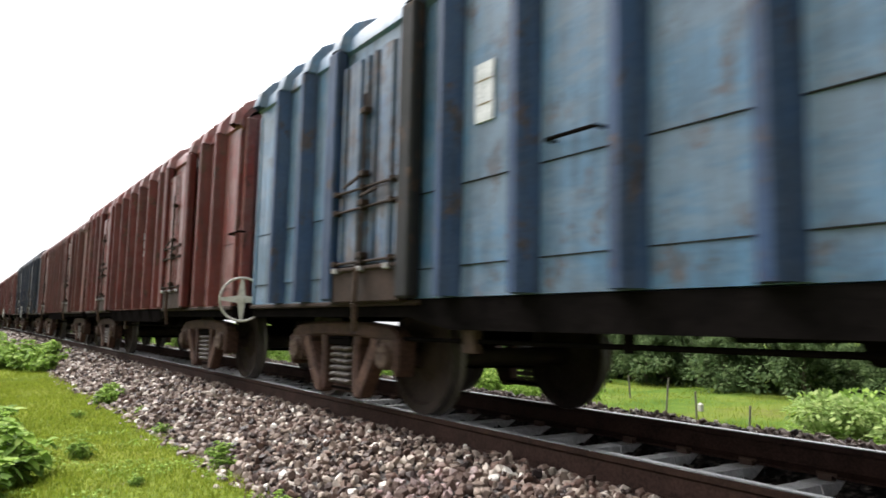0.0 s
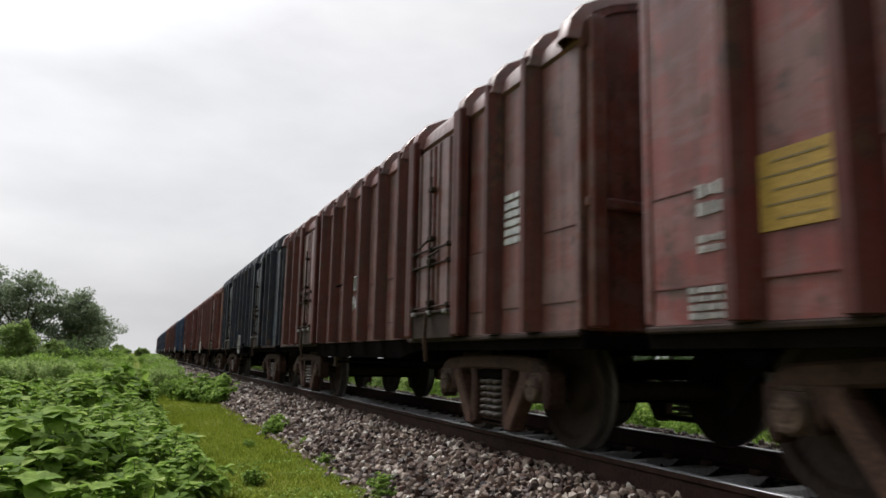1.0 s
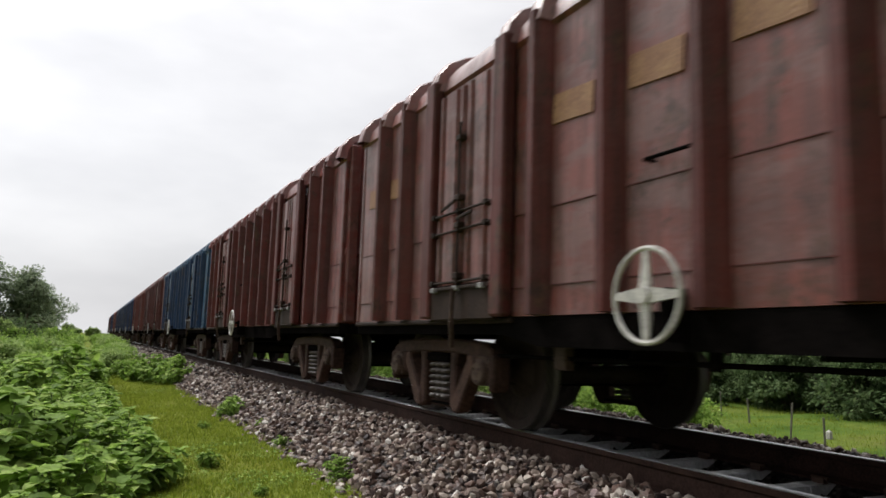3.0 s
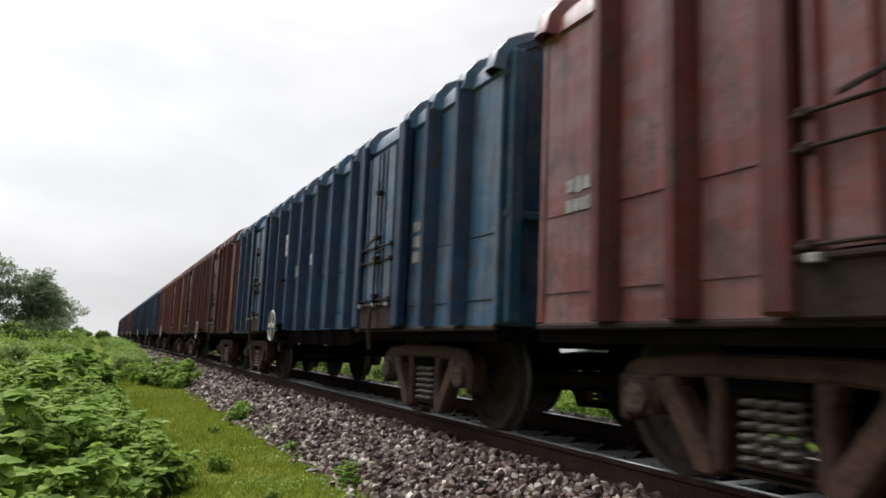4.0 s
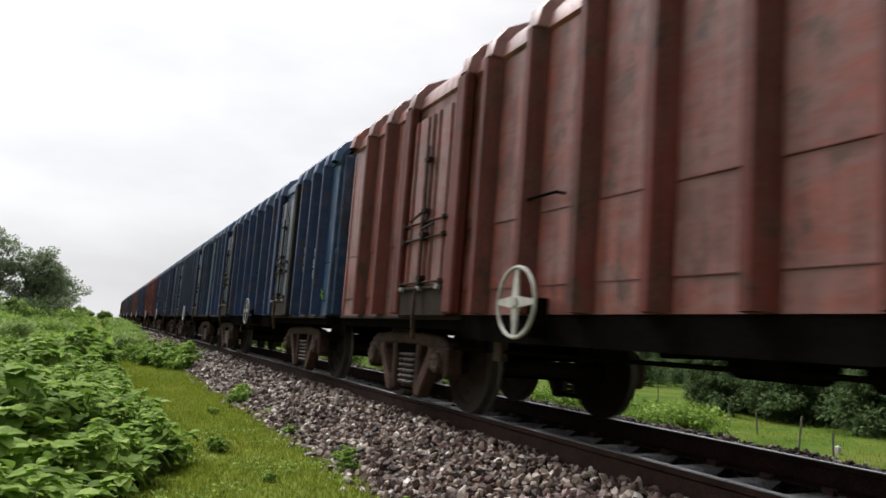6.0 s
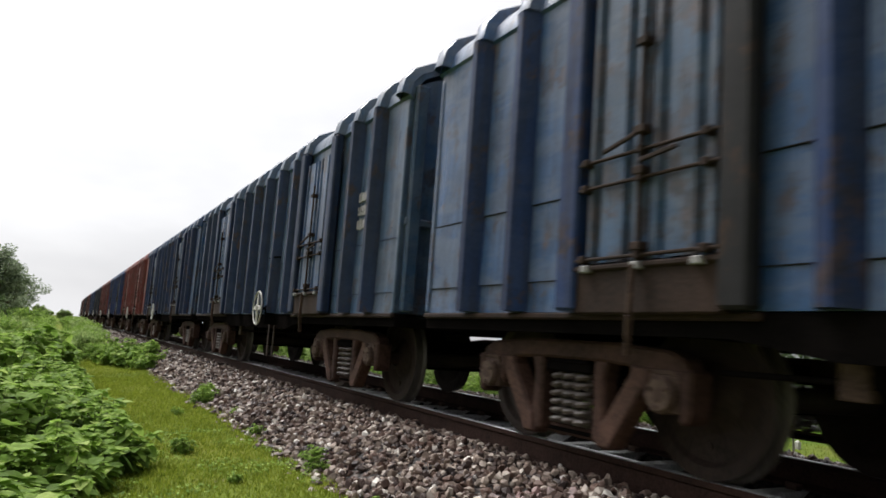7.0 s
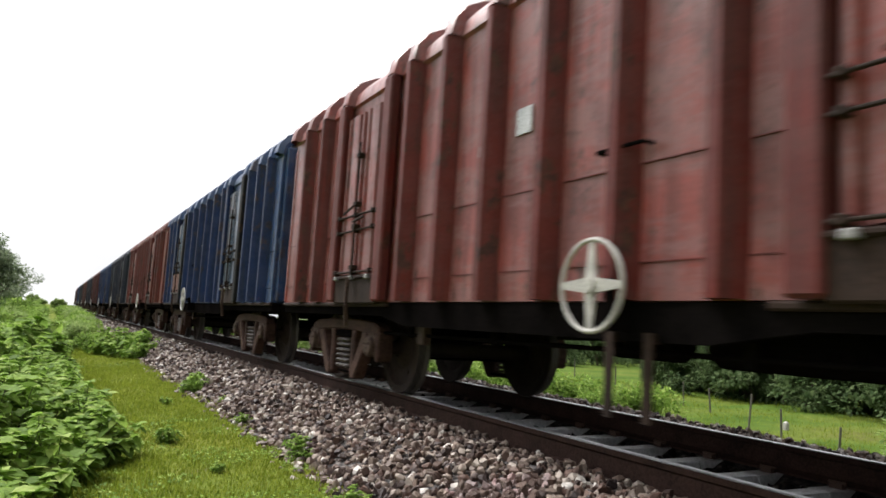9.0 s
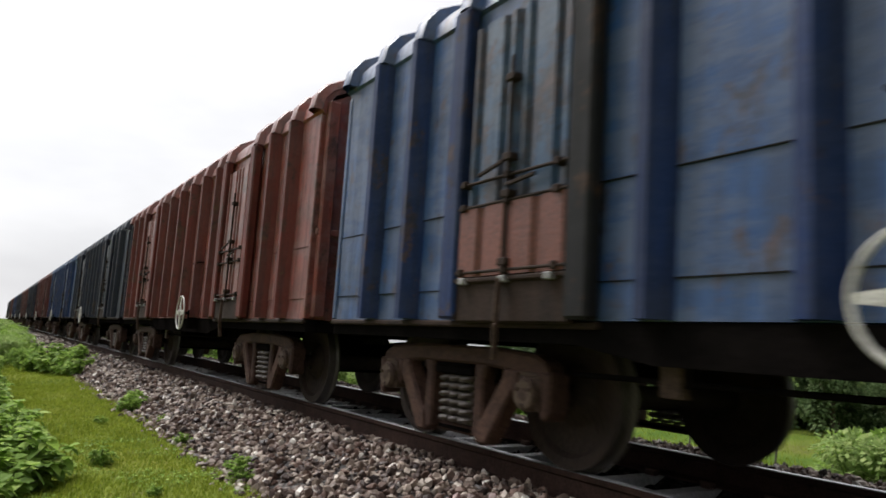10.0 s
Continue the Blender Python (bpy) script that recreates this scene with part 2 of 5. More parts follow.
M["seam"] = worn("dark_seam", (0.006, 0.006, 0.007), (0.018, 0.016, 0.015), 6, 0.85, spec=0.1)
M["flap_red"] = worn("red_oxide_flap", (0.07, 0.02, 0.014), (0.16, 0.046, 0.028), 4, 0.5, streak=(1, 1, 0.4))
M["bar_dark"] = worn("worn_lettering", (0.1, 0.07, 0.03), (0.19, 0.135, 0.05), 9, 0.7)
M["bark"] = worn("bark", (0.06, 0.045, 0.03), (0.14, 0.11, 0.08), 5, 0.9, streak=(1, 1, 0.3))
M["stem"] = worn("green_stem", (0.07, 0.1, 0.03), (0.12, 0.15, 0.05), 9, 0.8)
M["post"] = worn("weathered_post", (0.07, 0.062, 0.05), (0.16, 0.145, 0.12), 7, 0.85)
LEAF = [(0.0, (0.115, 0.195, 0.036)), (0.45, (0.195, 0.32, 0.055)), (0.8, (0.29, 0.43, 0.085)), (1.0, (0.42, 0.54, 0.15))]
M["leaf"] = island("broad_leaf", LEAF, 0.6, 0.08, 25, True)
# far tree leaves paled and greyed: distance haze put into their colour
M["leaf_tree"] = island("hazed_tree_leaf", [(0.0, (0.16, 0.21, 0.13)), (0.5, (0.24, 0.3, 0.18)), (1.0, (0.34, 0.39, 0.25))], 0.7, 0.1, 8, True)
M["leaf_pale"] = island("pale_leaf", [(0.0, (0.18, 0.27, 0.08)), (0.5, (0.29, 0.4, 0.13)), (1.0, (0.42, 0.5, 0.2))], 0.7, 0.1, 8, True)
M["leaf_wood"] = island("wood_leaf", [(0.0, (0.055, 0.095, 0.035)), (0.5, (0.095, 0.145, 0.055)), (1.0, (0.15, 0.2, 0.085))], 0.7, 0.1, 8, True)
M["grass"] = island("grass_blade", [(0.0, (0.13, 0.185, 0.02)), (0.5, (0.21, 0.27, 0.03)), (1.0, (0.32, 0.35, 0.055))], 0.8, 0.1, 8, True)

BLUE_LIGHT, BLUE_TEAL, BLUE, BLUE_ROYAL = (0.05, 0.137, 0.245), (0.008, 0.088, 0.2), (0.016, 0.076, 0.205), (0.008, 0.062, 0.2)
NAVY, SLATE, RED, MAROON = (0.02, 0.03, 0.058), (0.034, 0.085, 0.17), (0.28, 0.046, 0.032), (0.175, 0.034, 0.026)
BROWN, PALE_RED, ORANGE_RED = (0.175, 0.042, 0.03), (0.225, 0.06, 0.046), (0.27, 0.06, 0.04)
for nm, col, ru in (("blue_light", BLUE_LIGHT, 0.2), ("blue_teal", BLUE_TEAL, 0.5), ("blue", BLUE, 0.45), ("blue_royal", BLUE_ROYAL, 0.3), ("navy", NAVY, 0.35),
                    ("slate", SLATE, 0.3), ("red", RED, 0.3), ("maroon", MAROON, 0.4), ("brown", BROWN, 0.5), ("pale_red", PALE_RED, 0.5), ("orange_red", ORANGE_RED, 0.4),
                    ("red_dull", (0.215, 0.036, 0.028), 0.45), ("blue_dark", (0.012, 0.054, 0.15), 0.4)):
    M[nm] = paint("paint_" + nm, col, ru)
    # rib copy: less dust, and the shade of the flanks put into darker paint
    M[nm + "_rib"] = paint("shaded_rib_paint_" + nm, tuple(0.52 * c if c == max(col) else 0.36 * c for c in col), ru * 0.6, 0.48, 0.25, 0.2)
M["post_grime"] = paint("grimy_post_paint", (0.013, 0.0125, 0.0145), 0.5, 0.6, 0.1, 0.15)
M["slate_rust"] = paint("rusted_door_paint", SLATE, 1.5)


# ---- building helpers ----
class Geo:
    """Collects simple solids into one mesh; faces may carry a material slot."""

    def __init__(self):
        self.v, self.f, self.mi = [], [], []

    def add(self, verts, faces, slot=0):
        k = len(self.v)
        self.v += [tuple(p) for p in verts]
        self.f += [tuple(i + k for i in f) for f in faces]
        self.mi += [slot] * len(faces)
        return self

    def box(self, x0, x1, y0, y1, z0, z1, slot=0):
        v = [(x, y, z) for z in (z0, z1) for y in (y0, y1) for x in (x0, x1)]
        return self.add(v, [(0, 2, 3, 1), (4, 5, 7, 6), (0, 1, 5, 4), (2, 6, 7, 3), (0, 4, 6, 2), (1, 3, 7, 5)], slot)

    def beam(self, p, q, w, h, slot=0, up=(0, 0, 1)):
        """A square bar from p to q, w wide and h high."""
        p, q = Vector(p), Vector(q)
        d = (q - p).normalized()
        side = d.cross(Vector(up))
        side = side.normalized() if side.length > 1e-4 else Vector((1, 0, 0))
        u = side.cross(d)
        v = [e + side * (a * w / 2) + u * (b * h / 2) for e in (p, q) for b in (-1, 1) for a in (-1, 1)]
        return self.add(v, [(0, 1, 3, 2), (4, 6, 7, 5), (0, 4, 5, 1), (2, 3, 7, 6), (0, 2, 6, 4), (1, 5, 7, 3)], slot)

    def tube(self, p, q, r0, r1=None, n=10, slot=0):
        r1 = r0 if r1 is None else r1
        p, q = Vector(p), Vector(q)
        d = (q - p).normalized()
        a = d.orthogonal().normalized()
        b = d.cross(a)
        v = [c + (a * math.cos(2 * math.pi * i / n) + b * math.sin(2 * math.pi * i / n)) * r for c, r in ((p, r0), (q, r1)) for i in range(n)]
        f = [(i, (i + 1) % n, n + (i + 1) % n, n + i) for i in range(n)] + [tuple(reversed(range(n))), tuple(range(n, 2 * n))]
        return self.add(v, f, slot)

    def lathe(self, prof, n=32, slot=0):
        """Turns (x, r) pairs about the x axis; the ends stay open unless r is 0."""
        v = [(x, r * math.cos(2 * math.pi * i / n), r * math.sin(2 * math.pi * i / n)) for x, r in prof for i in range(n)]
        f = [(k * n + i, k * n + (i + 1) % n, (k + 1) * n + (i + 1) % n, (k + 1) * n + i) for k in range(len(prof) - 1) for i in range(n)]
        return self.add(v, f, slot)

    def extrude(self, pts, x0, x1, slot=0):
        """A y-z outline carried from x0 to x1."""
        n = len(pts)
        v = [(x, y, z) for x in (x0, x1) for y, z in pts]
        f = [(i, (i + 1) % n, n + (i + 1) % n, n + i) for i in range(n)] + [tuple(reversed(range(n))), tuple(range(n, 2 * n))]
        return self.add(v, f, slot)

    def ring(self, c, axis_u, axis_v, r, t, n=28, k=8, slot=0):
        """A torus in the plane of two axes."""
        c, u, w = Vector(c), Vector(axis_u), Vector(axis_v)
        a = u.cross(w)
        v = []
        for i in range(n):
            d = u * math.cos(2 * math.pi * i / n) + w * math.sin(2 * math.pi * i / n)
            v += [c + d * (r + t * math.cos(2 * math.pi * j / k)) + a * (t * math.sin(2 * math.pi * j / k)) for j in range(k)]
        f = [(i * k + j, i * k + (j + 1) % k, ((i + 1) % n) * k + (j + 1) % k, ((i + 1) % n) * k + j) for i in range(n) for j in range(k)]
        return self.add(v, f, slot)

    def mesh(self, name, mats, bevel=0.0, smooth=False):
        me = bpy.data.meshes.new(name)
        me.from_pydata(self.v, [], self.f)
        for m in mats if isinstance(mats, (list, tuple)) else [mats]:
            me.materials.append(m)
        me.polygons.foreach_set("material_index", self.mi)
        bm = bmesh.new()
        bm.from_mesh(me)
        bmesh.ops.recalc_face_normals(bm, faces=bm.faces)
        if bevel:
            edges = [e for e in bm.edges if len(e.link_faces) == 2 and e.calc_face_angle(0) > 0.6]
            bmesh.ops.bevel(bm, geom=edges, offset=bevel, segments=1, affect="EDGES", clamp_overlap=True)
        bm.to_mesh(me)
        bm.free()
        if smooth:
            me.shade_smooth()
            me.set_sharp_from_angle(angle=radians(38))
        return me


def part(name, me, parent, m=None, mat=None, label=""):
    """Links a mesh as one object under a thing or a part; mat replaces its first material on this object alone."""
    ob = new(name, me)
    ob.parent = parent
    if m is not None:
        ob.matrix_basis = m
    if mat is not None:
        ob.material_slots[0].link = "OBJECT"
        ob.material_slots[0].material = mat
    return tagged(ob, label)


# ---- the line of the track: straight, then a wide bend ----
XC = 4.457
BEND_AT, BEND_R = 120.0, 1950.0


def bend(y):
    return (y - BEND_AT) ** 2 / (2 * BEND_R) if y > BEND_AT else 0.0


def bend_yaw(y):
    return -math.degrees((y - BEND_AT) / BEND_R) if y > BEND_AT else 0.0


PROFILE = [(-400, -1.0), (-60, -1.0), (-12, -0.85), (-3, -0.75), (0.2, -0.62), (0.9, -0.52), (2.05, -0.5), (2.5, -0.47), (3.0, -0.44), (3.4, -0.45),
           (5.6, -0.45), (6.2, -0.45), (7.2, -0.5), (8.4, -0.8), (11, -1.35), (15, -1.5), (60, -1.55), (600, -1.6)]


def ground_z(x, y):
    x = x - bend(y)
    for (xa, za), (xb, zb) in zip(PROFILE, PROFILE[1:]):
        if xa <= x <= xb:
            z = za + (zb - za) * (x - xa) / (xb - xa)
            break
    else:
        z = -1.0
    rough = 0.0 if 2.4 < x < 6.8 else min(1.0, max(0, (abs(x - 4.5) - 2.1) / 2.0))
    return z + rough * (0.06 * noise.noise((x * 0.9, y * 0.9, 0)) + 0.1 * noise.noise((x * 0.2, y * 0.2, 3)))


def sheet(name, xs, ys, zf, mat):
    v = [(x + bend(y), y, zf(x + bend(y), y)) for y in ys for x in xs]
    n = len(xs)
    f = [(j * n + i, j * n + i + 1, (j + 1) * n + i + 1, (j + 1) * n + i) for j in range(len(ys) - 1) for i in range(n - 1)]
    me = bpy.data.meshes.new(name)
    me.from_pydata(v, [], f)
    me.materials.append(mat)
    me.shade_smooth()
    return new(name, me)


ys_all = [-400, -150, -60, -30, -18] + [-12 + 0.5 * i for i in range(125)] + [52 + 4 * i for i in range(20)] + [140, 160, 180, 200, 230, 260, 300, 400, 600, 1000, 2000]
xs_all = [-2000, -600, -200, -80, -40, -25, -15] + [-10 + 0.5 * i for i in range(50)] + [15.5, 17, 20, 25, 32, 45, 60, 90, 150, 300, 700, 2000]
ground = tagged(sheet("ground", xs_all, ys_all, ground_z, M["turf"]), "mossy green grass verge and meadow beside the railway", "ground", kind="structure")


def bed_z(x, y):
    x = x - bend(y)
    pts = [(1.95, -0.56), (2.15, -0.48), (2.9, -0.23), (3.1, -0.205), (3.5, -0.2), (3.75, -0.31), (5.15, -0.31), (5.4, -0.2), (5.7, -0.12), (6.4, -0.12), (7.0, -0.32), (7.3, -0.6)]
    for (xa, za), (xb, zb) in zip(pts, pts[1:]):
        if xa <= x <= xb + 1e-6:
            return za + (zb - za) * (x - xa) / (xb - xa) + 0.03 * noise.noise((x * 2.2, y * 2.2, 8))
    return -0.5


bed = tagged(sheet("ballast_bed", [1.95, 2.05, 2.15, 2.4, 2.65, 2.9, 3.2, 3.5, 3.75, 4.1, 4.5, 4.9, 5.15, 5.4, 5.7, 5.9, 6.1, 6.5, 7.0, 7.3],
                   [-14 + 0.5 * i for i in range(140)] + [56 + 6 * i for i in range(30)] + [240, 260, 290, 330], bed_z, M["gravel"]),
             "bed of grey crushed stone under the track", "ballast", kind="structure")

# ---- track ----
RAIL_OUT = [(-0.08, -0.222), (0.08, -0.222), (0.08, -0.206), (0.014, -0.176), (0.014, -0.06), (0.036, -0.045), (0.036, -0.007), (0.028, 0.0),
            (-0.028, 0.0), (-0.036, -0.007), (-0.036, -0.045), (-0.014, -0.06), (-0.014, -0.176), (-0.08, -0.206)]
GAUGE = 1.66
track = tagged(new("railway_track"), "single broad gauge track with dark rusted rails on concrete sleepers", "railway track", kind="structure")
track_ys = [-30, 0, 30, 60, 90, 120] + [135 + 15 * i for i in range(16)]


def rail_mesh():
    n = len(RAIL_OUT)
    v = [(a + bend(y), y, z) for y in track_ys for a, z in RAIL_OUT]
    f, mi = [], []
    for j in range(len(track_ys) - 1):
        for i in range(n):
            f.append((j * n + i, j * n + (i + 1) % n, (j + 1) * n + (i + 1) % n, (j + 1) * n + i))
            mi.append(1 if i in (6, 7, 8) else 0)
    me = bpy.data.meshes.new("rail")
    me.from_pydata(v, [], f)
    me.materials.append(M["rail_side"])
    me.materials.append(M["rail_top"])
    me.polygons.foreach_set("material_index", mi)
    return me


rail_me = rail_mesh()
for sx in (-1, 1):
    part("rail", rail_me, track, pose(XC + sx * (GAUGE / 2 + 0.036), 0, 0), label="dark rusted steel rail with a polished head")

# sleepers: waisted concrete with sloping rail seats, and the spring clips on them
g = Geo()
for a, b_, za, zb in ((-1.35, -0.55, -0.235, -0.235), (-0.55, 0.55, -0.238, -0.238), (0.55, 1.35, -0.235, -0.235)):
    w = 0.085 if abs(a + b_) > 0.5 else 0.075
    g.add([(a, -w - 0.05, -0.41), (b_, -w - 0.05, -0.41), (b_, w + 0.05, -0.41), (a, w + 0.05, -0.41), (a, -w, za), (b_, -w, zb), (b_, w, zb), (a, w, za)],
          [(0, 3, 2, 1), (4, 5, 6, 7), (0, 1, 5, 4), (1, 2, 6, 5), (2, 3, 7, 6), (3, 0, 4, 7)])
sleeper_me = g.mesh("sleeper", M["sleeper"])
g = Geo()
for sx in (-1, 1):
    for d in (-0.1 * sx,):
        x = sx * (GAUGE / 2 + 0.036) + d
        g.box(x - 0.03, x + 0.03, -0.05, 0.05, -0.24, -0.195)
        g.tube((x, -0.07, -0.195), (x, 0.07, -0.195), 0.014, n=6)
clip_me = g.mesh("rail_clips", M["clip"])
SLEEPER_STEP = 0.6
n_near = 110
for i in range(n_near):
    y = -8.0 + i * SLEEPER_STEP
    s = part("sleeper", sleeper_me, track, pose(XC + random.uniform(-0.02, 0.02), y + random.uniform(-0.015, 0.015), random.uniform(-0.006, 0.004), 0, 0, random.uniform(-0.5, 0.5)))
    if y < 30:
        part("rail_clips", clip_me, s)
g = Geo()
for i in range(n_near, 480):
    y = -8.0 + i * SLEEPER_STEP
    x = XC + bend(y)
    g.box(x - 1.35, x + 1.35, y - 0.12, y + 0.12, -0.39, -0.235)
tagged(part("far_sleepers", g.mesh("far_sleepers", M["sleeper"]), track), kind="stuff")

# ---- ballast stones ----
def hull_faces(pts):
    bm = bmesh.new()
    for p in pts:
        bm.verts.new(p)
    bmesh.ops.convex_hull(bm, input=bm.verts)
    bm.verts.index_update()
    f = [tuple(v.index for v in q.verts) for q in bm.faces]
    out = [tuple(v.co) for v in bm.verts]
    bm.free()
    return np.array(out), f


rng = np.random.default_rng(7)
STONES = []
for k in range(14):
    way = rng.normal(size=(15 + k % 3 * 2, 3))
    p = way / np.linalg.norm(way, axis=1)[:, None] * rng.uniform(0.82, 1.12, (len(way), 1)) * np.array([1.0, rng.uniform(0.7, 0.95), rng.uniform(0.55, 0.8)])
    STONES.append(hull_faces(p))


def turn_matrix(rng):
    q = rng.normal(size=4)
    q /= np.linalg.norm(q)
    w, x, y, z = q
    return np.array([[1 - 2 * (y * y + z * z), 2 * (x * y - z * w), 2 * (x * z + y * w)], [2 * (x * y + z * w), 1 - 2 * (x * x + z * z), 2 * (y * z - x * w)],
                     [2 * (x * z - y * w), 2 * (y * z + x * w), 1 - 2 * (x * x + y * y)]])


def stones_mesh(name, spots, mat):
    V, F, k = [], [], 0
    for x, y, z, r in spots:
        v, f = STONES[rng.integers(len(STONES))]
        q = (v * r) @ turn_matrix(rng).T + (x, y, z)
        V.append(q)
        F += [tuple(i + k for i in a) for a in f]
        k += len(v)
    me = bpy.data.meshes.new(name)
    me.from_pydata(np.concatenate(V).tolist(), [], F)
    me.materials.append(mat)
    return me


def on_sleeper(x, y):
    d = (y + 8.0) / SLEEPER_STEP
    return abs(x - XC) < 1.4 and abs(d - round(d)) * SLEEPER_STEP < 0.16


shoulder, inner, outer = [], [], []
for y0, y1, dens, r0, r1 in ((1.0, 9.0, 460, 0.024, 0.055), (9.0, 18.0, 280, 0.03, 0.062), (18.0, 34.0, 130, 0.04, 0.07), (34.0, 60.0, 45, 0.06, 0.1), (-5.0, 1.0, 150, 0.04, 0.07)):
    n = int((y1 - y0) * 1.75 * dens)
    for x, y, r in zip(rng.uniform(1.85, 3.6, n), rng.uniform(y0, y1, n), rng.uniform(r0, r1, n)):
        edge = 1.98 + 0.16 * noise.noise((y * 0.8, 1, 1)) + 0.08 * noise.noise((y * 3, 1, 4))
        if x < edge and rng.random() < 0.93 or x > 3.5:
            continue
        z = max(bed_z(max(x, 2.0), y), ground_z(x, y) - 0.02) + r * rng.uniform(-0.3, 0.75)
        shoulder.append((x, y, min(z, -0.1 - r * 0.5), r))
    n = int((y1 - y0) * 3.6 * dens * 0.4)
    for x, y, r in zip(rng.uniform(3.65, 7.25, n), rng.uniform(y0, y1, n), rng.uniform(r0, r1, n)):
        if on_sleeper(x, y) and x < XC + 1.3 or abs(x - XC - GAUGE / 2 - 0.036) < 0.1:
            continue
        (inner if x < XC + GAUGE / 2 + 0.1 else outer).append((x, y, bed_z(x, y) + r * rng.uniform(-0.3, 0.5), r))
shoulder.sort(key=lambda s: abs(s[1] - 4.0) + abs(s[0] - 2.6))
stones = tagged(new("ballast_stones", stones_mesh("ballast_stones", shoulder[260:], M["stone"])), "loose wet grey and tan crushed stones heaped along the track", "ballast", kind="stuff")
for k in range(6):
    STONES.append(STONES[k])
single = []
for v, f in STONES[:14]:
    me = bpy.data.meshes.new("stone")
    me.from_pydata(v.tolist(), [], f)
    me.materials.append(worn("near_stone", (0.1, 0.085, 0.08), (0.3 + 0.2 * random.random(), 0.29, 0.27), 1.2, 0.5) if len(single) < 5 else M["stone"])
    single.append(me)
for i, (x, y, z, r) in enumerate(shoulder[:260]):
    part("stone", single[i % 14], bed, Matrix.LocRotScale((x, y, z), Euler((random.uniform(0, 6), random.uniform(0, 6), random.uniform(0, 6))), (r, r, r)))
tagged(new("track_stones", stones_mesh("track_stones", inner, M["dark_stone"])), "dark crushed stones between the rails", "ballast", kind="stuff")
tagged(new("far_stones", stones_mesh("far_stones", outer, M["stone"])), "pale crushed stones beyond the far rail", "ballast", kind="stuff")


# ---- covered goods wagons ----
FLOOR_Z, EAVE_Z = 0.98, 3.22
ROOF = [(-1.5, EAVE_Z), (-1.47, 3.36), (-1.38, 3.47), (-1.2, 3.56), (-0.8, 3.68), (-0.4, 3.75), (0.0, 3.78), (0.4, 3.75), (0.8, 3.68), (1.2, 3.56), (1.38, 3.47),
        (1.47, 3.36), (1.5, EAVE_Z)]
BOGIE_IN, REAR_IN, WHEEL_R, WHEELBASE = 2.0, 1.9, 0.5, 1.95


REAR_DOOR = 2.95


def rib_places(length, door_in=2.78):
    """Places of the ribs along the side, from the middle, with the doors left free; door_in is the leading door's."""
    h = length / 2
    a, b_ = -(h - 1.17 - door_in), h - 1.17 - REAR_DOOR
    n = max(5, round((b_ - a) / 0.82))
    mid = [a + (b_ - a) * i / n for i in range(n + 1)]
    lead = (0.69, 1.4) if door_in == 2.78 else (0.5, 1.15, 1.82)
    return mid + [h - 0.85, h - 1.55] + [d - h for d in lead]


def hat_rib_mesh():
    g = Geo()
    prof = [(-1.465, -0.125), (-1.495, -0.112), (-1.585, -0.055), (-1.605, -0.036), (-1.605, 0.036), (-1.585, 0.055), (-1.495, 0.112), (-1.465, 0.125)]
    zs = [FLOOR_Z + 0.005, EAVE_Z + 0.1]
    v = [(x, y, z) for z in zs for x, y in prof]
    n = len(prof)
    f = [(j * n + i, j * n + i + 1, (j + 1) * n + i + 1, (j + 1) * n + i) for j in range(len(zs) - 1) for i in range(n - 1)]
    f.append(tuple(range(n)))
    return g.add(v, f).mesh("rib", M["blue"], smooth=True)


def roof_rib_mesh():
    g = Geo()
    v = []
    for k, (x, z) in enumerate(ROOF):
        a, b_ = ROOF[max(0, k - 1)], ROOF[min(len(ROOF) - 1, k + 1)]
        nx, nz = -(b_[1] - a[1]), b_[0] - a[0]
        q = math.hypot(nx, nz)
        nx, nz = nx / q, nz / q
        for d, y in ((-0.004, -0.13), (0.085, -0.08), (0.1, -0.04), (0.1, 0.04), (0.085, 0.08), (-0.004, 0.13)):
            v.append((x + nx * d, y, z + nz * d))
    n = 6
    f = [(j * n + i, j * n + i + 1, (j + 1) * n + i + 1, (j + 1) * n + i) for j in range(len(ROOF) - 1) for i in range(n - 1)]
    return g.add(v, f).mesh("roof_rib", M["blue"], smooth=True)


def side_wall_mesh(length):
    g = Geo()
    h = length / 2
    prof = [(-1.475, FLOOR_Z), (-1.47, 1.2), (-1.475, 1.2), (-1.47, 1.78), (-1.475, 1.78), (-1.47, EAVE_Z + 0.12), (-1.41, EAVE_Z + 0.12), (-1.41, FLOOR_Z)]
    ys = [-h + 0.01] + [-h + length * i / 12 for i in range(1, 12)] + [h - 0.01]
    dent = random.Random(3)
    v = []
    for y in ys:
        for k, (x, z) in enumerate(prof):
            v.append((x + (dent.uniform(-0.006, 0.006) if k < 6 else 0), y, z))
    n = len(prof)
    f = [(j * n + i, j * n + (i + 1) % n, (j + 1) * n + (i + 1) % n, (j + 1) * n + i) for j in range(len(ys) - 1) for i in range(n)]
    return g.add(v, f).mesh("side_wall", M["blue"])


def roof_mesh(length):
    g = Geo()
    h = length / 2
    inner = [(x * 0.965, z - 0.05) for x, z in ROOF]
    loop = ROOF + inner[::-1]
    n = len(loop)
    v = [(x, y, z) for y in (-h - 0.03, h + 0.03) for x, z in loop]
    f = [(i, (i + 1) % n, n + (i + 1) % n, n + i) for i in range(n)]
    f += [(i, i + 1, n - 2 - i, n - 1 - i) for i in range(len(ROOF) - 1)] + [(n + i, n + n - 1 - i, n + n - 2 - i, n + i + 1) for i in range(len(ROOF) - 1)]
    return g.add(v, f).mesh("roof", M["blue"], smooth=True)


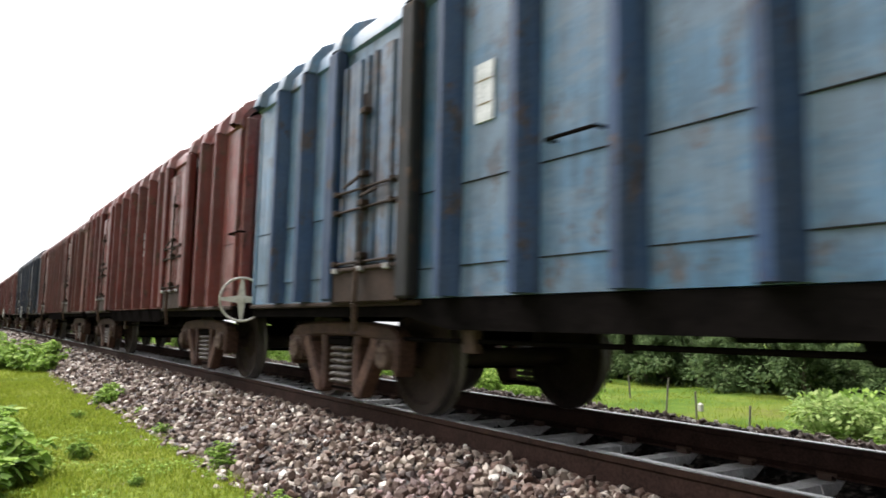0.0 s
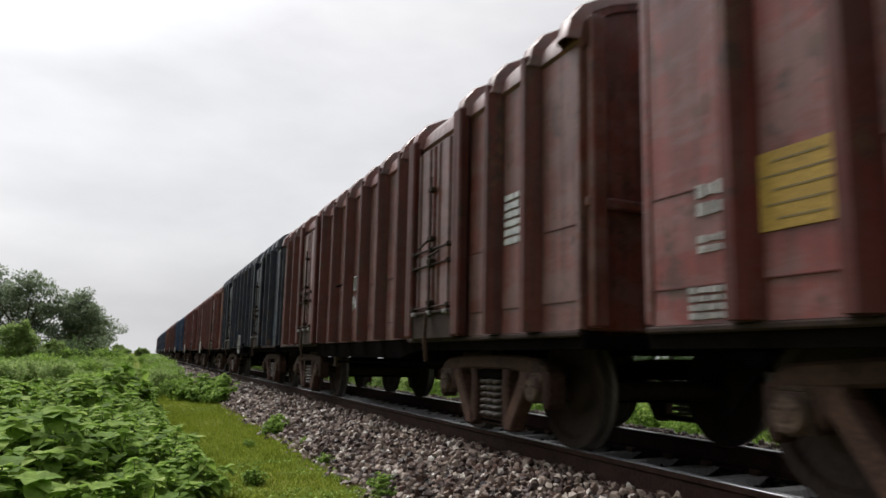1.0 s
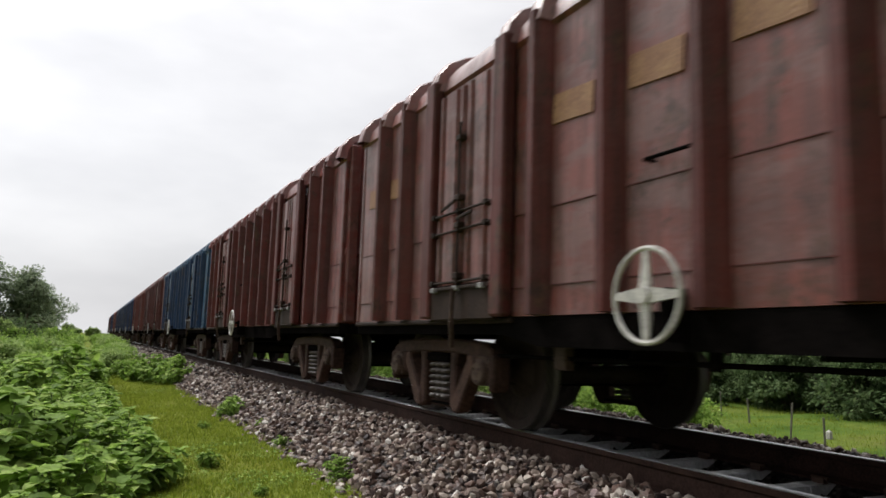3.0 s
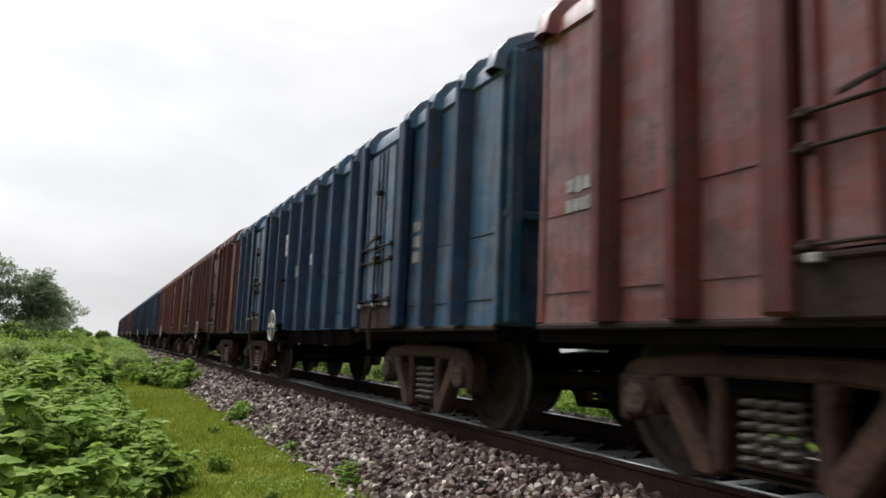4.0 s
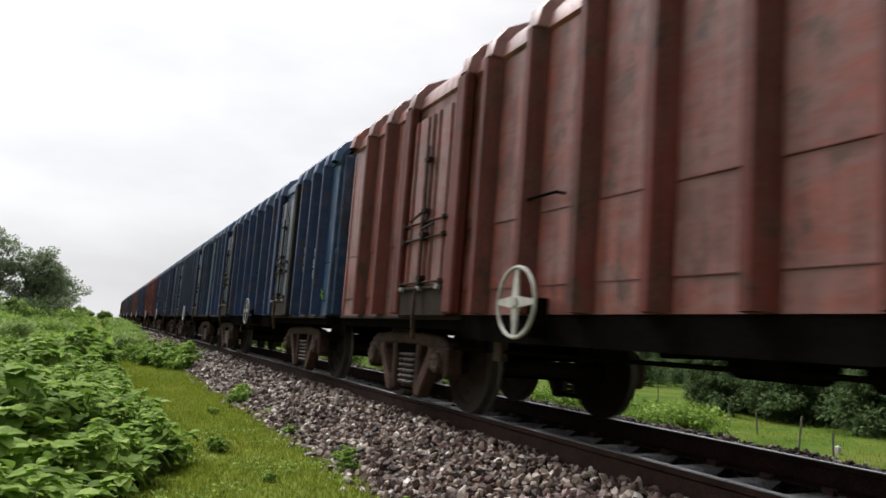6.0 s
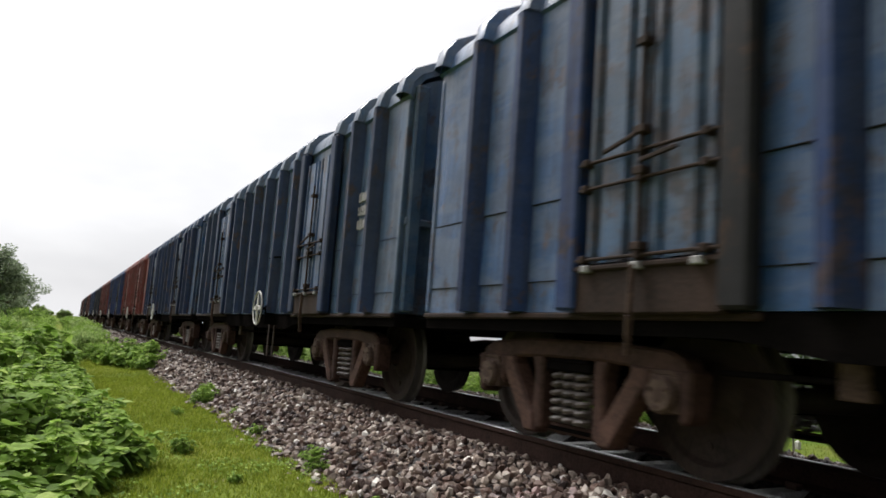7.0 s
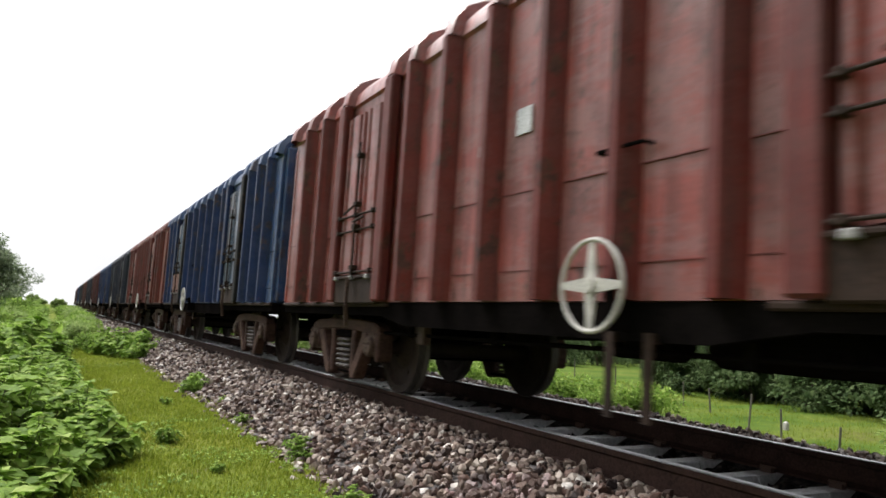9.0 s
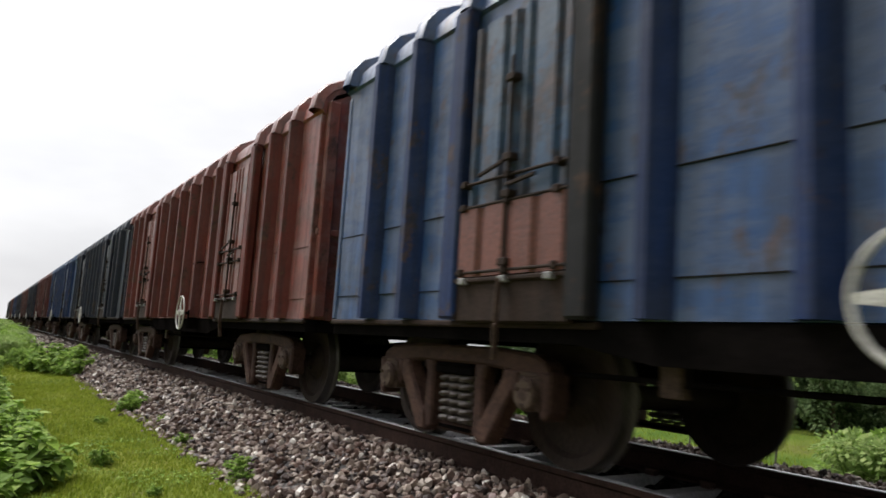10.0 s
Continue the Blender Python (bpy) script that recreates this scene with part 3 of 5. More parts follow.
def end_wall_mesh():
    """End wall, thick towards +y, with rounded upper corners, posts and a rail."""
    g = Geo()
    pts = [(-1.49, FLOOR_Z), (1.49, FLOOR_Z)] + [(x * 0.99, z - 0.02) for x, z in ROOF[::-1]]
    n = len(pts)
    v = [(x, y, z) for y in (0.0, 0.07) for x, z in pts]
    f = [(i, (i + 1) % n, n + (i + 1) % n, n + i) for i in range(n)] + [tuple(range(n)), tuple(range(n, 2 * n))]
    g.add(v, f)
    return g.mesh("end_wall", M["blue"], bevel=0.012)


def end_post_mesh():
    return Geo().box(-0.07, 0.07, -0.09, -0.002, FLOOR_Z + 0.02, 3.42).mesh("end_post", M["blue"], bevel=0.015)


def end_rail_mesh():
    return Geo().box(-1.45, 1.45, -0.06, -0.002, 1.9, 1.98).mesh("end_rail", M["blue"], bevel=0.012)


def door_mesh(leaf):
    """One of two leaves, each with a broad raised plate and a narrow one on both edges, between heavy posts, on the -x side."""
    g = Geo()
    for y0, y1, first in ((-0.56, -0.012, True), (0.012, 0.56, False)):
        prof = []
        for a, b_ in ((y0, y0 + 0.13), (y0 + 0.13, y1 - 0.13), (y1 - 0.13, y1)):
            prof += [(a, -1.515), (a + 0.022, -1.515), (a + 0.045, -1.555), (b_ - 0.045, -1.555), (b_ - 0.022, -1.515)]
        prof += [(y1, -1.52), (y1, -1.49), (y0, -1.49)]
        n = len(prof)
        v = [(x, y, z) for z in (1.28, 3.12) for y, x in prof]
        f = [(i, (i + 1) % n, n + (i + 1) % n, n + i) for i in range(n)] + [tuple(range(n)), tuple(range(n, 2 * n))]
        if leaf == first:
            g.add(v, f)
    return g.mesh("door", M["blue"])


def post_mesh():
    return Geo().box(-1.605, -1.49, -0.1, 0.1, FLOOR_Z, EAVE_Z + 0.1).mesh("door_post", M["blue"], bevel=0.02)


def flap_mesh():
    g = Geo().box(-1.57, -1.49, -0.6, 0.6, FLOOR_Z - 0.02, 1.26)
    g.box(-1.595, -1.56, -0.62, 0.62, 1.225, 1.265)
    return g.mesh("drop_flap", M["rust_and_shade"], bevel=0.012)


def knuckle_mesh():
    return Geo().extrude([(-0.04, 0.0), (0.04, 0.0), (0.03, 0.045), (-0.03, 0.045)], -1.625, -1.575).mesh("flap_hinge", M["wheel_grey"], bevel=0.006)


def patch_mesh():
    prof = [(-0.62, -1.565)]
    for k in range(4):
        a = -0.6 + 0.3 * k
        prof += [(a + 0.02, -1.565), (a + 0.05, -1.592), (a + 0.25, -1.592), (a + 0.28, -1.565)]
    prof += [(0.62, -1.565), (0.62, -1.5), (-0.62, -1.5)]
    n = len(prof)
    v = [(x, y, z) for z in (1.27, 1.75) for y, x in prof]
    f = [(i, (i + 1) % n, n + (i + 1) % n, n + i) for i in range(n)] + [tuple(range(n)), tuple(range(n, 2 * n))]
    return Geo().add(v, f).mesh("door_patch", M["flap_red"])


def bar_mesh():
    g = Geo().box(-1.6, -1.575, -0.58, 0.58, -0.01, 0.01)
    for y in (-0.5, 0.0, 0.5):
        g.box(-1.62, -1.55, y - 0.025, y + 0.025, -0.025, 0.025)
    return g.mesh("hinge_bar", M["rust_and_shade"], bevel=0.006)


def latch_mesh():
    g = Geo().tube((-1.6, 0, 1.2), (-1.6, 0, 2.75), 0.014, n=8)
    for z in (1.35, 1.8, 2.05, 2.6):
        g.box(-1.625, -1.55, -0.045, 0.045, z - 0.025, z + 0.025)
    g.beam((-1.63, 0.02, 2.02), (-1.63, 0.3, 1.96), 0.022, 0.028)
    g.beam((-1.63, -0.02, 1.85), (-1.63, -0.32, 1.88), 0.022, 0.026)
    return g.mesh("door_latch", M["rust_and_shade"], bevel=0.005)


def lever_mesh():
    g = Geo().beam((-1.63, 0, 1.24), (-1.64, 0.0, 0.95), 0.04, 0.02, up=(0, 1, 0))
    g.beam((-1.64, 0.0, 0.95), (-1.6, 0.05, 0.72), 0.045, 0.022, up=(0, 1, 0))
    return g.mesh("door_lever", M["axle_box"], bevel=0.005)


def sill_mesh():
    return Geo().box(-1.505, -1.4, -1.85, 1.85, FLOOR_Z - 0.05, FLOOR_Z - 0.004).mesh("side_sill", M["blue"], bevel=0.012)


def seam_mesh(length):
    g = Geo()
    h = length / 2
    g.box(-1.481, -1.468, -h + 0.03, h - 0.03, -0.0035, 0.0035)
    return g.mesh("seam", M["seam"])


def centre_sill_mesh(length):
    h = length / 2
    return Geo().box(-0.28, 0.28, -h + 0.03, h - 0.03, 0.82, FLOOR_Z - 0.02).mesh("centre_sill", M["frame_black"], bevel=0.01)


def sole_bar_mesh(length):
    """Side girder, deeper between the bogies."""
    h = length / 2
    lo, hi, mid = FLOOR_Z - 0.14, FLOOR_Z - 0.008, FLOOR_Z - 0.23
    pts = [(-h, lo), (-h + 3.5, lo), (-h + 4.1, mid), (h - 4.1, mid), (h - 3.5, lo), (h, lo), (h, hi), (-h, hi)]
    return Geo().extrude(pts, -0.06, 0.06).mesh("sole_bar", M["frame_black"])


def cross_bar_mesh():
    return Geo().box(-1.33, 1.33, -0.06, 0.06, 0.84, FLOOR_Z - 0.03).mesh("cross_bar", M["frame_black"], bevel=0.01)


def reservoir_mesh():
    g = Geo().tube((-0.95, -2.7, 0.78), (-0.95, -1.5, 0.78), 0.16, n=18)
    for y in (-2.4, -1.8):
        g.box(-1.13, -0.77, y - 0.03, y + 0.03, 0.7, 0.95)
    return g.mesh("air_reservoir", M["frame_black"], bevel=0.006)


def cylinder_mesh():
    g = Geo().tube((-0.95, -1.2, 0.76), (-0.95, -0.6, 0.76), 0.13, n=18)
    g.tube((-0.95, -0.6, 0.76), (-0.95, 0.1, 0.74), 0.025, n=8)
    for y in (-1.1, -0.75):
        g.box(-1.13, -0.77, y - 0.03, y + 0.03, 0.7, 0.95)
    return g.mesh("brake_cylinder", M["frame_black"], bevel=0.006)


def rod_mesh():
    g = Geo().tube((-1.2, -3.1, 0.7), (-1.2, 3.1, 0.66), 0.017, n=8)
    for y in (-1.9, 0.6, 2.2):
        g.box(-1.22, -1.18, y - 0.04, y + 0.04, 0.64, 0.86)
    return g.mesh("brake_rod", M["frame_black"])


def step_mesh():
    g = Geo()
    for y in (-0.16, 0.16):
        g.box(-1.5, -1.485, y - 0.035, y + 0.035, 0.3, 0.8)
        g.box(-1.5, -1.42, y - 0.035, y + 0.035, 0.74, 0.8)
    return g.mesh("foot_step", M["rust_and_shade"])


def brake_wheel_mesh():
    g = Geo()
    c = Vector((-1.74, 0, 1.05))
    g.ring(c, (0, 1, 0), (0, 0, 1), 0.262, 0.0145, 36, 8)
    for k in range(4):
        a = math.pi / 2 * k
        d = Vector((0, math.cos(a), math.sin(a)))
        e = Vector((0, -math.sin(a), math.cos(a)))
        p, q = c + d * 0.03, c + d * 0.255
        g.add([p + e * 0.045 + Vector((-0.012, 0, 0)), p - e * 0.045 + Vector((-0.012, 0, 0)), q - e * 0.018 + Vector((-0.006, 0, 0)), q + e * 0.018 + Vector((-0.006, 0, 0)),
               p + e * 0.045 + Vector((0.012, 0, 0)), p - e * 0.045 + Vector((0.012, 0, 0)), q - e * 0.018 + Vector((0.006, 0, 0)), q + e * 0.018 + Vector((0.006, 0, 0))],
              [(0, 1, 2, 3), (7, 6, 5, 4), (0, 4, 5, 1), (1, 5, 6, 2), (2, 6, 7, 3), (3, 7, 4, 0)])
    g.tube(c + Vector((-0.03, 0, 0)), c + Vector((0.05, 0, 0)), 0.045, n=14)
    return g.mesh("brake_wheel", M["wheel_white"], smooth=True)


def wheel_shaft_mesh():
    g = Geo().tube((-1.71, 0, 1.05), (-1.42, 0, 1.05), 0.022, n=8)
    g.box(-1.62, -1.42, -0.03, 0.03, 0.8, 1.1)
    return g.mesh("wheel_bracket", M["frame_black"])


def side_frame_mesh():
    """Cast bogie side frame on the -x side: top chord, pedestals, thin columns, bright diagonal arms and a tie set back."""
    g = Geo()
    x0, x1 = -1.27, -1.11
    g.extrude([(-1.17, 0.58), (-1.13, 0.71), (-1.0, 0.765), (-0.5, 0.8), (0.5, 0.8), (1.0, 0.765), (1.13, 0.71), (1.17, 0.58), (0.95, 0.63), (0.4, 0.665), (-0.4, 0.665), (-0.95, 0.63)], x0, x1)
    for s in (-1, 1):
        # pedestal: outer leg and inner leg round the axle box
        g.extrude([(s * 1.19, 0.66), (s * 1.18, 0.4), (s * 1.15, 0.34), (s * 1.09, 0.34), (s * 1.085, 0.62), (s * 0.86, 0.63), (s * 0.85, 0.47), (s * 0.8, 0.42), (s * 0.76, 0.66)][::s], x0 - 0.012, x1 + 0.012)
        # column beside the springs
        g.extrude([(s * 0.29, 0.14), (s * 0.38, 0.11), (s * 0.42, 0.3), (s * 0.4, 0.56), (s * 0.45, 0.68), (s * 0.29, 0.68)][::s], x0 + 0.012, x1 - 0.01)
        # diagonal arm
        g.extrude([(s * 0.83, 0.66), (s * 0.8, 0.53), (s * 0.56, 0.2), (s * 0.49, 0.1), (s * 0.35, 0.1), (s * 0.37, 0.25), (s * 0.43, 0.3), (s * 0.66, 0.61), (s * 0.66, 0.67)][::s], x0 - 0.006, x1 - 0.015, 1)
    # tie coloured near-black: shade put into it so the spring window stays dark
    g.extrude([(-0.36, 0.12), (0.36, 0.12), (0.34, 0.19), (-0.34, 0.19)], x0 + 0.09, x1, 2)
    return g.mesh("side_frame", [M["bogie"], M["strut"], M["frame_black"]], bevel=0.02)


def spring_mesh():
    g = Geo()
    n, turns, r, t, z0, z1 = 72, 6.0, 0.062, 0.019, 0.2, 0.57
    k = 5
    v = []
    for i in range(n):
        a = 2 * math.pi * turns * i / (n - 1)
        c = Vector((r * math.cos(a), r * math.sin(a), z0 + (z1 - z0) * i / (n - 1)))
        d = Vector((math.cos(a), math.sin(a), 0))
        v += [c + d * (t * math.cos(2 * math.pi * j / k)) + Vector((0, 0, t * math.sin(2 * math.pi * j / k))) for j in range(k)]
    f = [(i * k + j, i * k + (j + 1) % k, (i + 1) * k + (j + 1) % k, (i + 1) * k + j) for i in range(n - 1) for j in range(k)]
    return g.add(v, f).mesh("spring", M["spring"], smooth=True)


def bolster_mesh():
    g = Geo().box(-1.24, 1.24, -0.19, 0.19, 0.58, 0.74)
    g.box(-1.26, -1.12, -0.255, 0.255, 0.575, 0.64)
    g.box(-1.275, -1.12, -0.23, 0.23, 0.632, 0.65)
    g.tube((0, 0, 0.7), (0, 0, 0.95), 0.2, n=18)
    g.box(-0.95, 0.95, -0.5, -0.4, 0.36, 0.48)
    g.box(-0.95, 0.95, 0.4, 0.5, 0.36, 0.48)
    for sx in (-1, 1):
        for s in (-1, 1):
            g.box(sx * 0.86 - 0.05, sx * 0.86 + 0.05, s * 0.5 - 0.05, s * 0.5 + 0.05, 0.32, 0.62)
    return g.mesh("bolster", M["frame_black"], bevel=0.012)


def axle_box_mesh():
    g = Geo().box(-1.285, -1.1, -0.115, 0.115, -0.1, 0.12)
    g.extrude([(-0.11, 0.12), (0.11, 0.12), (0.07, 0.15), (-0.07, 0.15)], -1.285, -1.12)
    g.tube((-1.315, 0, 0), (-1.1, 0, 0), 0.112, n=18)
    g.tube((-1.335, 0, 0), (-1.31, 0, 0), 0.098, 0.104, n=18, slot=1)
    g.tube((-1.34, 0, 0), (-1.33, 0, 0), 0.045, n=12)
    for k in range(3):
        a = 2.1 * k + 0.5
        g.tube((-1.35, 0.07 * math.cos(a), 0.07 * math.sin(a)), (-1.33, 0.07 * math.cos(a), 0.07 * math.sin(a)), 0.016, n=6)
    return g.mesh("axle_box", [M["axle_box"], M["cap"]], bevel=0.005)


def hanger_mesh():
    """Brake lever guide hanging from the underframe beside the wheel."""
    g = Geo().box(-1.24, -1.16, -0.075, 0.075, 0.58, 0.77)
    g.box(-1.26, -1.14, -0.12, 0.12, 0.765, 0.785)
    g.box(-1.2, -1.17, -0.03, 0.03, 0.78, 0.86)
    return g.mesh("brake_hanger", M["axle_box"], bevel=0.008)


def wheelset_mesh():
    g = Geo()
    g.lathe([(-1.12, 0.0), (-1.12, 0.065), (-0.95, 0.08), (-0.9, 0.1), (-0.2, 0.085), (0.2, 0.085), (0.9, 0.1), (0.95, 0.08), (1.12, 0.065), (1.12, 0.0)], 14)
    for s in (-1, 1):
        g.lathe([(s * 0.77, 0.1), (s * 0.77, 0.14), (s * 0.82, 0.2), (s * 0.84, 0.36), (s * 0.795, 0.42), (s * 0.795, 0.52)], 40)
        g.lathe([(s * 0.795, 0.52), (s * 0.815, 0.528), (s * 0.832, 0.512), (s * 0.842, 0.502), (s * 0.925, 0.496)], 40, 1)
        g.lathe([(s * 0.925, 0.496), (s * 0.925, 0.42), (s * 0.885, 0.39), (s * 0.87, 0.22), (s * 0.93, 0.14), (s * 0.95, 0.1)], 40)
        for k in range(2):
            a = math.pi * k + 0.4
            g.tube((s * 0.885, 0.3 * math.cos(a), 0.3 * math.sin(a)), (s * 0.862, 0.3 * math.cos(a), 0.3 * math.sin(a)), 0.028, n=8)
    return g.mesh("wheelset", [M["wheel"], M["tread"]], smooth=True)


def coupler_mesh():
    g = Geo().box(-0.09, 0.09, -0.1, 0.42, 0.78, 0.95)
    g.extrude([(0.3, 0.72), (0.52, 0.74), (0.55, 0.98), (0.3, 1.0)], -0.17, 0.14)
    g.tube((0.08, 0.5, 0.7), (0.08, 0.5, 1.02), 0.05, n=10)
    return g.mesh("coupler", M["frame_black"], bevel=0.02)


def hose_mesh():
    g = Geo()
    pts = []
    for i in range(13):
        a = i / 12
        pts.append(Vector((-0.45 - 0.1 * math.sin(a * 3.1), 0.05 + 0.42 * a, 0.76 - 0.36 * math.sin(a * math.pi * 0.75))))
    k = 8
    v = [p + Vector((0.022 * math.cos(2 * math.pi * j / k), 0.014 * math.sin(2 * math.pi * j / k), 0.016 * math.sin(2 * math.pi * j / k))) for p in pts for j in range(k)]
    g.add(v, [(i * k + j, i * k + (j + 1) % k, (i + 1) * k + (j + 1) % k, (i + 1) * k + j) for i in range(12) for j in range(k)])
    return g.mesh("brake_hose", M["frame_black"], smooth=True)


def grab_mesh():
    g = Geo().tube((-1.57, -0.2, 1.98), (-1.57, 0.2, 1.98), 0.013, n=8)
    for y in (-0.2, 0.2):
        g.tube((-1.57, y, 1.98), (-1.49, y, 1.98), 0.013, n=8)
    return g.mesh("grab_rail", M["frame_black"])


def panel_mesh(w, h, bars):
    """A painted panel with rows of plain bars for lettering, facing -x."""
    return Geo().box(-1.488, -1.462, -w / 2, w / 2, -h / 2, h / 2).mesh("panel", M["yellow"])


def panel_lines_mesh(w, h, bars):
    g = Geo()
    r = random.Random(int(w * 1000 + h * 100 + bars))
    for k in range(bars):
        z = h / 2 - h * (k + 0.75) / (bars + 0.5)
        a = w * r.uniform(0.36, 0.45)
        g.box(-1.491, -1.486, -a, a * r.uniform(0.5, 1), z - h * 0.013, z + h * 0.013)
    return g.mesh("lettering", M["bar_dark"])


def strokes_mesh(w, h, rows, seed):
    """Stencilled lines of lettering as plain bars of uneven length."""
    g = Geo()
    r = random.Random(seed)
    for k in range(rows):
        z = h / 2 - h * (k + 0.5) / rows
        y = w / 2
        while y > -w / 2 + 0.04:
            e = max(-w / 2, y - r.uniform(0.05, 0.085))
            k = r.uniform(0.29, 0.4)
            g.box(-1.487, -1.462, e, y, z - h / rows * k, z + h / rows * k)
            y = e - r.uniform(0.012, 0.028)
    return g.mesh("stencil", M["faint"])


SHARED = {}


def shared(key, make, *args):
    if (key, args) not in SHARED:
        SHARED[key, args] = make(*args)
    return SHARED[key, args]


FLIP = pose(0, 0, 0, 0, 0, 180)


def wagon(colour, label, length=12.25, wheel_at=0.7, door_mats=None, flap=None, roof_colour=None, full=True, tall=0.0, wheel_mat=None, door_in=2.78, lead=0.0, wheel_pose=None, step=False, seams=True, grime=False):
    h = length / 2
    root = tagged(new("covered_wagon"), label, "goods wagon", "wagons of the train")
    pm = M[colour]
    for k, side in enumerate((Matrix(), FLIP)):
        part("side_wall", shared("side_wall", side_wall_mesh, length), root, side, pm)
        for z in (1.2, 1.78):
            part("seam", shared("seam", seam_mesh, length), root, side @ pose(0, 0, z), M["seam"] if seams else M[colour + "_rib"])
        for y in rib_places(length, door_in):
            if k == 0 or full:
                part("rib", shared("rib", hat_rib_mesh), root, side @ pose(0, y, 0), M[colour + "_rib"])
        for s in (-1, 1):
            yd = s * (h - (door_in if s * (1 - 2 * k) < 0 else REAR_DOOR))
            door = part("door", shared("door", door_mesh, True), root, side @ pose(0, yd, 0), M[door_mats] if door_mats else pm)
            part("door_leaf", shared("door", door_mesh, False), door, None, M[door_mats] if door_mats else pm)
            for e in (-1, 1):
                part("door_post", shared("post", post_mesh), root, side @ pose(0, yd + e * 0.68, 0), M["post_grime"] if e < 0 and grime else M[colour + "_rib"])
            fl = part("drop_flap", shared("flap", flap_mesh), door, None, None, "rusted drop flap")
            if flap and s > 0 and k == 0:
                part("door_patch", shared("patch", patch_mesh), door, None, M[flap], "red oxide patch on the lower door")
            for y in (-0.46, 0.0, 0.46) if full and k == 0 else ():
                part("flap_hinge", shared("knuckle", knuckle_mesh), door, pose(0, y, 1.215))
            if k == 0 or full:
                for z in (1.3, 1.76, 1.93):
                    part("hinge_bar", shared("bar", bar_mesh), door, pose(0, 0, z))
                part("door_latch", shared("latch", latch_mesh), door)
                part("door_lever", shared("lever", lever_mesh), door, label="hanging grey steel lever")
            # sill lip darkened: its shade at the body's lower edge is put into the colour
            part("side_sill", shared("sill", sill_mesh), root, side @ pose(0, s * (h - 1.86), 0), M["rust_and_shade"])
        if k == 0 or full:
            part("grab_rail", shared("grab", grab_mesh), root, side @ pose(0, (wheel_at or 0.7) * (1 if k == 0 else -1), -0.1))
            if step:
                part("foot_step", shared("step", step_mesh), root, side @ pose(0, (wheel_at - 0.05) * (1 if k == 0 else -1), 0))
    part("roof", shared("roof", roof_mesh, length), root, pose(0, 0, tall), M[roof_colour] if roof_colour else pm)
    for y in rib_places(length, door_in) + [d + e * 0.68 for d in (door_in - h, h - REAR_DOOR) for e in (-1, 1)] + [-h + 0.09, h - 0.09]:
        part("roof_rib", shared("roof_rib", roof_rib_mesh), root, pose(0, y, tall), pm)
    for m in (pose(0, -h, 0), pose(0, h, 0) @ FLIP):
        e = part("end_wall", shared("end_wall", end_wall_mesh), root, m, pm)
        for x in (-1.36, -0.75, 0.0, 0.75, 1.36) if full else ():
            part("end_post", shared("end_post", end_post_mesh), e, pose(x, 0, 0), pm)
        part("end_rail", shared("end_rail", end_rail_mesh), e, None, pm)
    uf = part("centre_sill", shared("centre_sill", centre_sill_mesh, length), root, label="black steel centre sill")
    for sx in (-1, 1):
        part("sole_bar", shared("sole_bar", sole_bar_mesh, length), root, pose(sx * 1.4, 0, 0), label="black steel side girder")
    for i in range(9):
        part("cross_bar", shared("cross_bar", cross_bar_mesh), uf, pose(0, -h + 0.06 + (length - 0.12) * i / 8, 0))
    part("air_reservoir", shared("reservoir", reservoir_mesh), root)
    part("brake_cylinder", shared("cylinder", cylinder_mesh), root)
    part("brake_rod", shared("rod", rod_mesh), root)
    wheels = []
    for s in (-1, 1):
        yb = h - REAR_IN if s > 0 else BOGIE_IN + (0.15 if door_in > 2.78 else -lead) - h
        bol = part("bogie", shared("bolster", bolster_mesh), root, pose(0, yb, 0), label="rusty brown cast steel bogie")
        for side in (Matrix(), FLIP):
            part("side_frame", shared("side_frame", side_frame_mesh), bol, side)
            if side == FLIP and not full:
                continue
            for y in (-0.135, 0.0, 0.135):
                part("spring", shared("spring", spring_mesh), bol, side @ pose(-1.19, y, 0))
            for e in (-1, 1):
                part("axle_box", shared("axle_box", axle_box_mesh), bol, side @ pose(0, e * WHEELBASE / 2, 0.5))
        for e in (-1, 1):
            ws = part("wheelset", shared("wheelset", wheelset_mesh), root, pose(0, yb + e * WHEELBASE / 2, 0.5), label="steel wheelset with bright treads")
            wheels.append(ws)
        if s > 0:
            part("brake_hanger", shared("hanger", hanger_mesh), bol, pose(0, -2.12, 0))
        part("coupler", shared("coupler", coupler_mesh), root, pose(0, s * h, 0) @ (Matrix() if s > 0 else FLIP))
        part("brake_hose", shared("hose", hose_mesh), root, pose(0, s * h, 0) @ (Matrix() if s > 0 else FLIP), label="black rubber brake hose")
    if wheel_at is not None:
        bw = part("brake_wheel", shared("brake_wheel", brake_wheel_mesh), root, wheel_pose or pose(0, wheel_at, 0), M[wheel_mat] if wheel_mat else None, "painted handbrake wheel with four spokes")
        part("wheel_bracket", shared("wheel_bracket", wheel_shaft_mesh), bw)
    return root, wheels


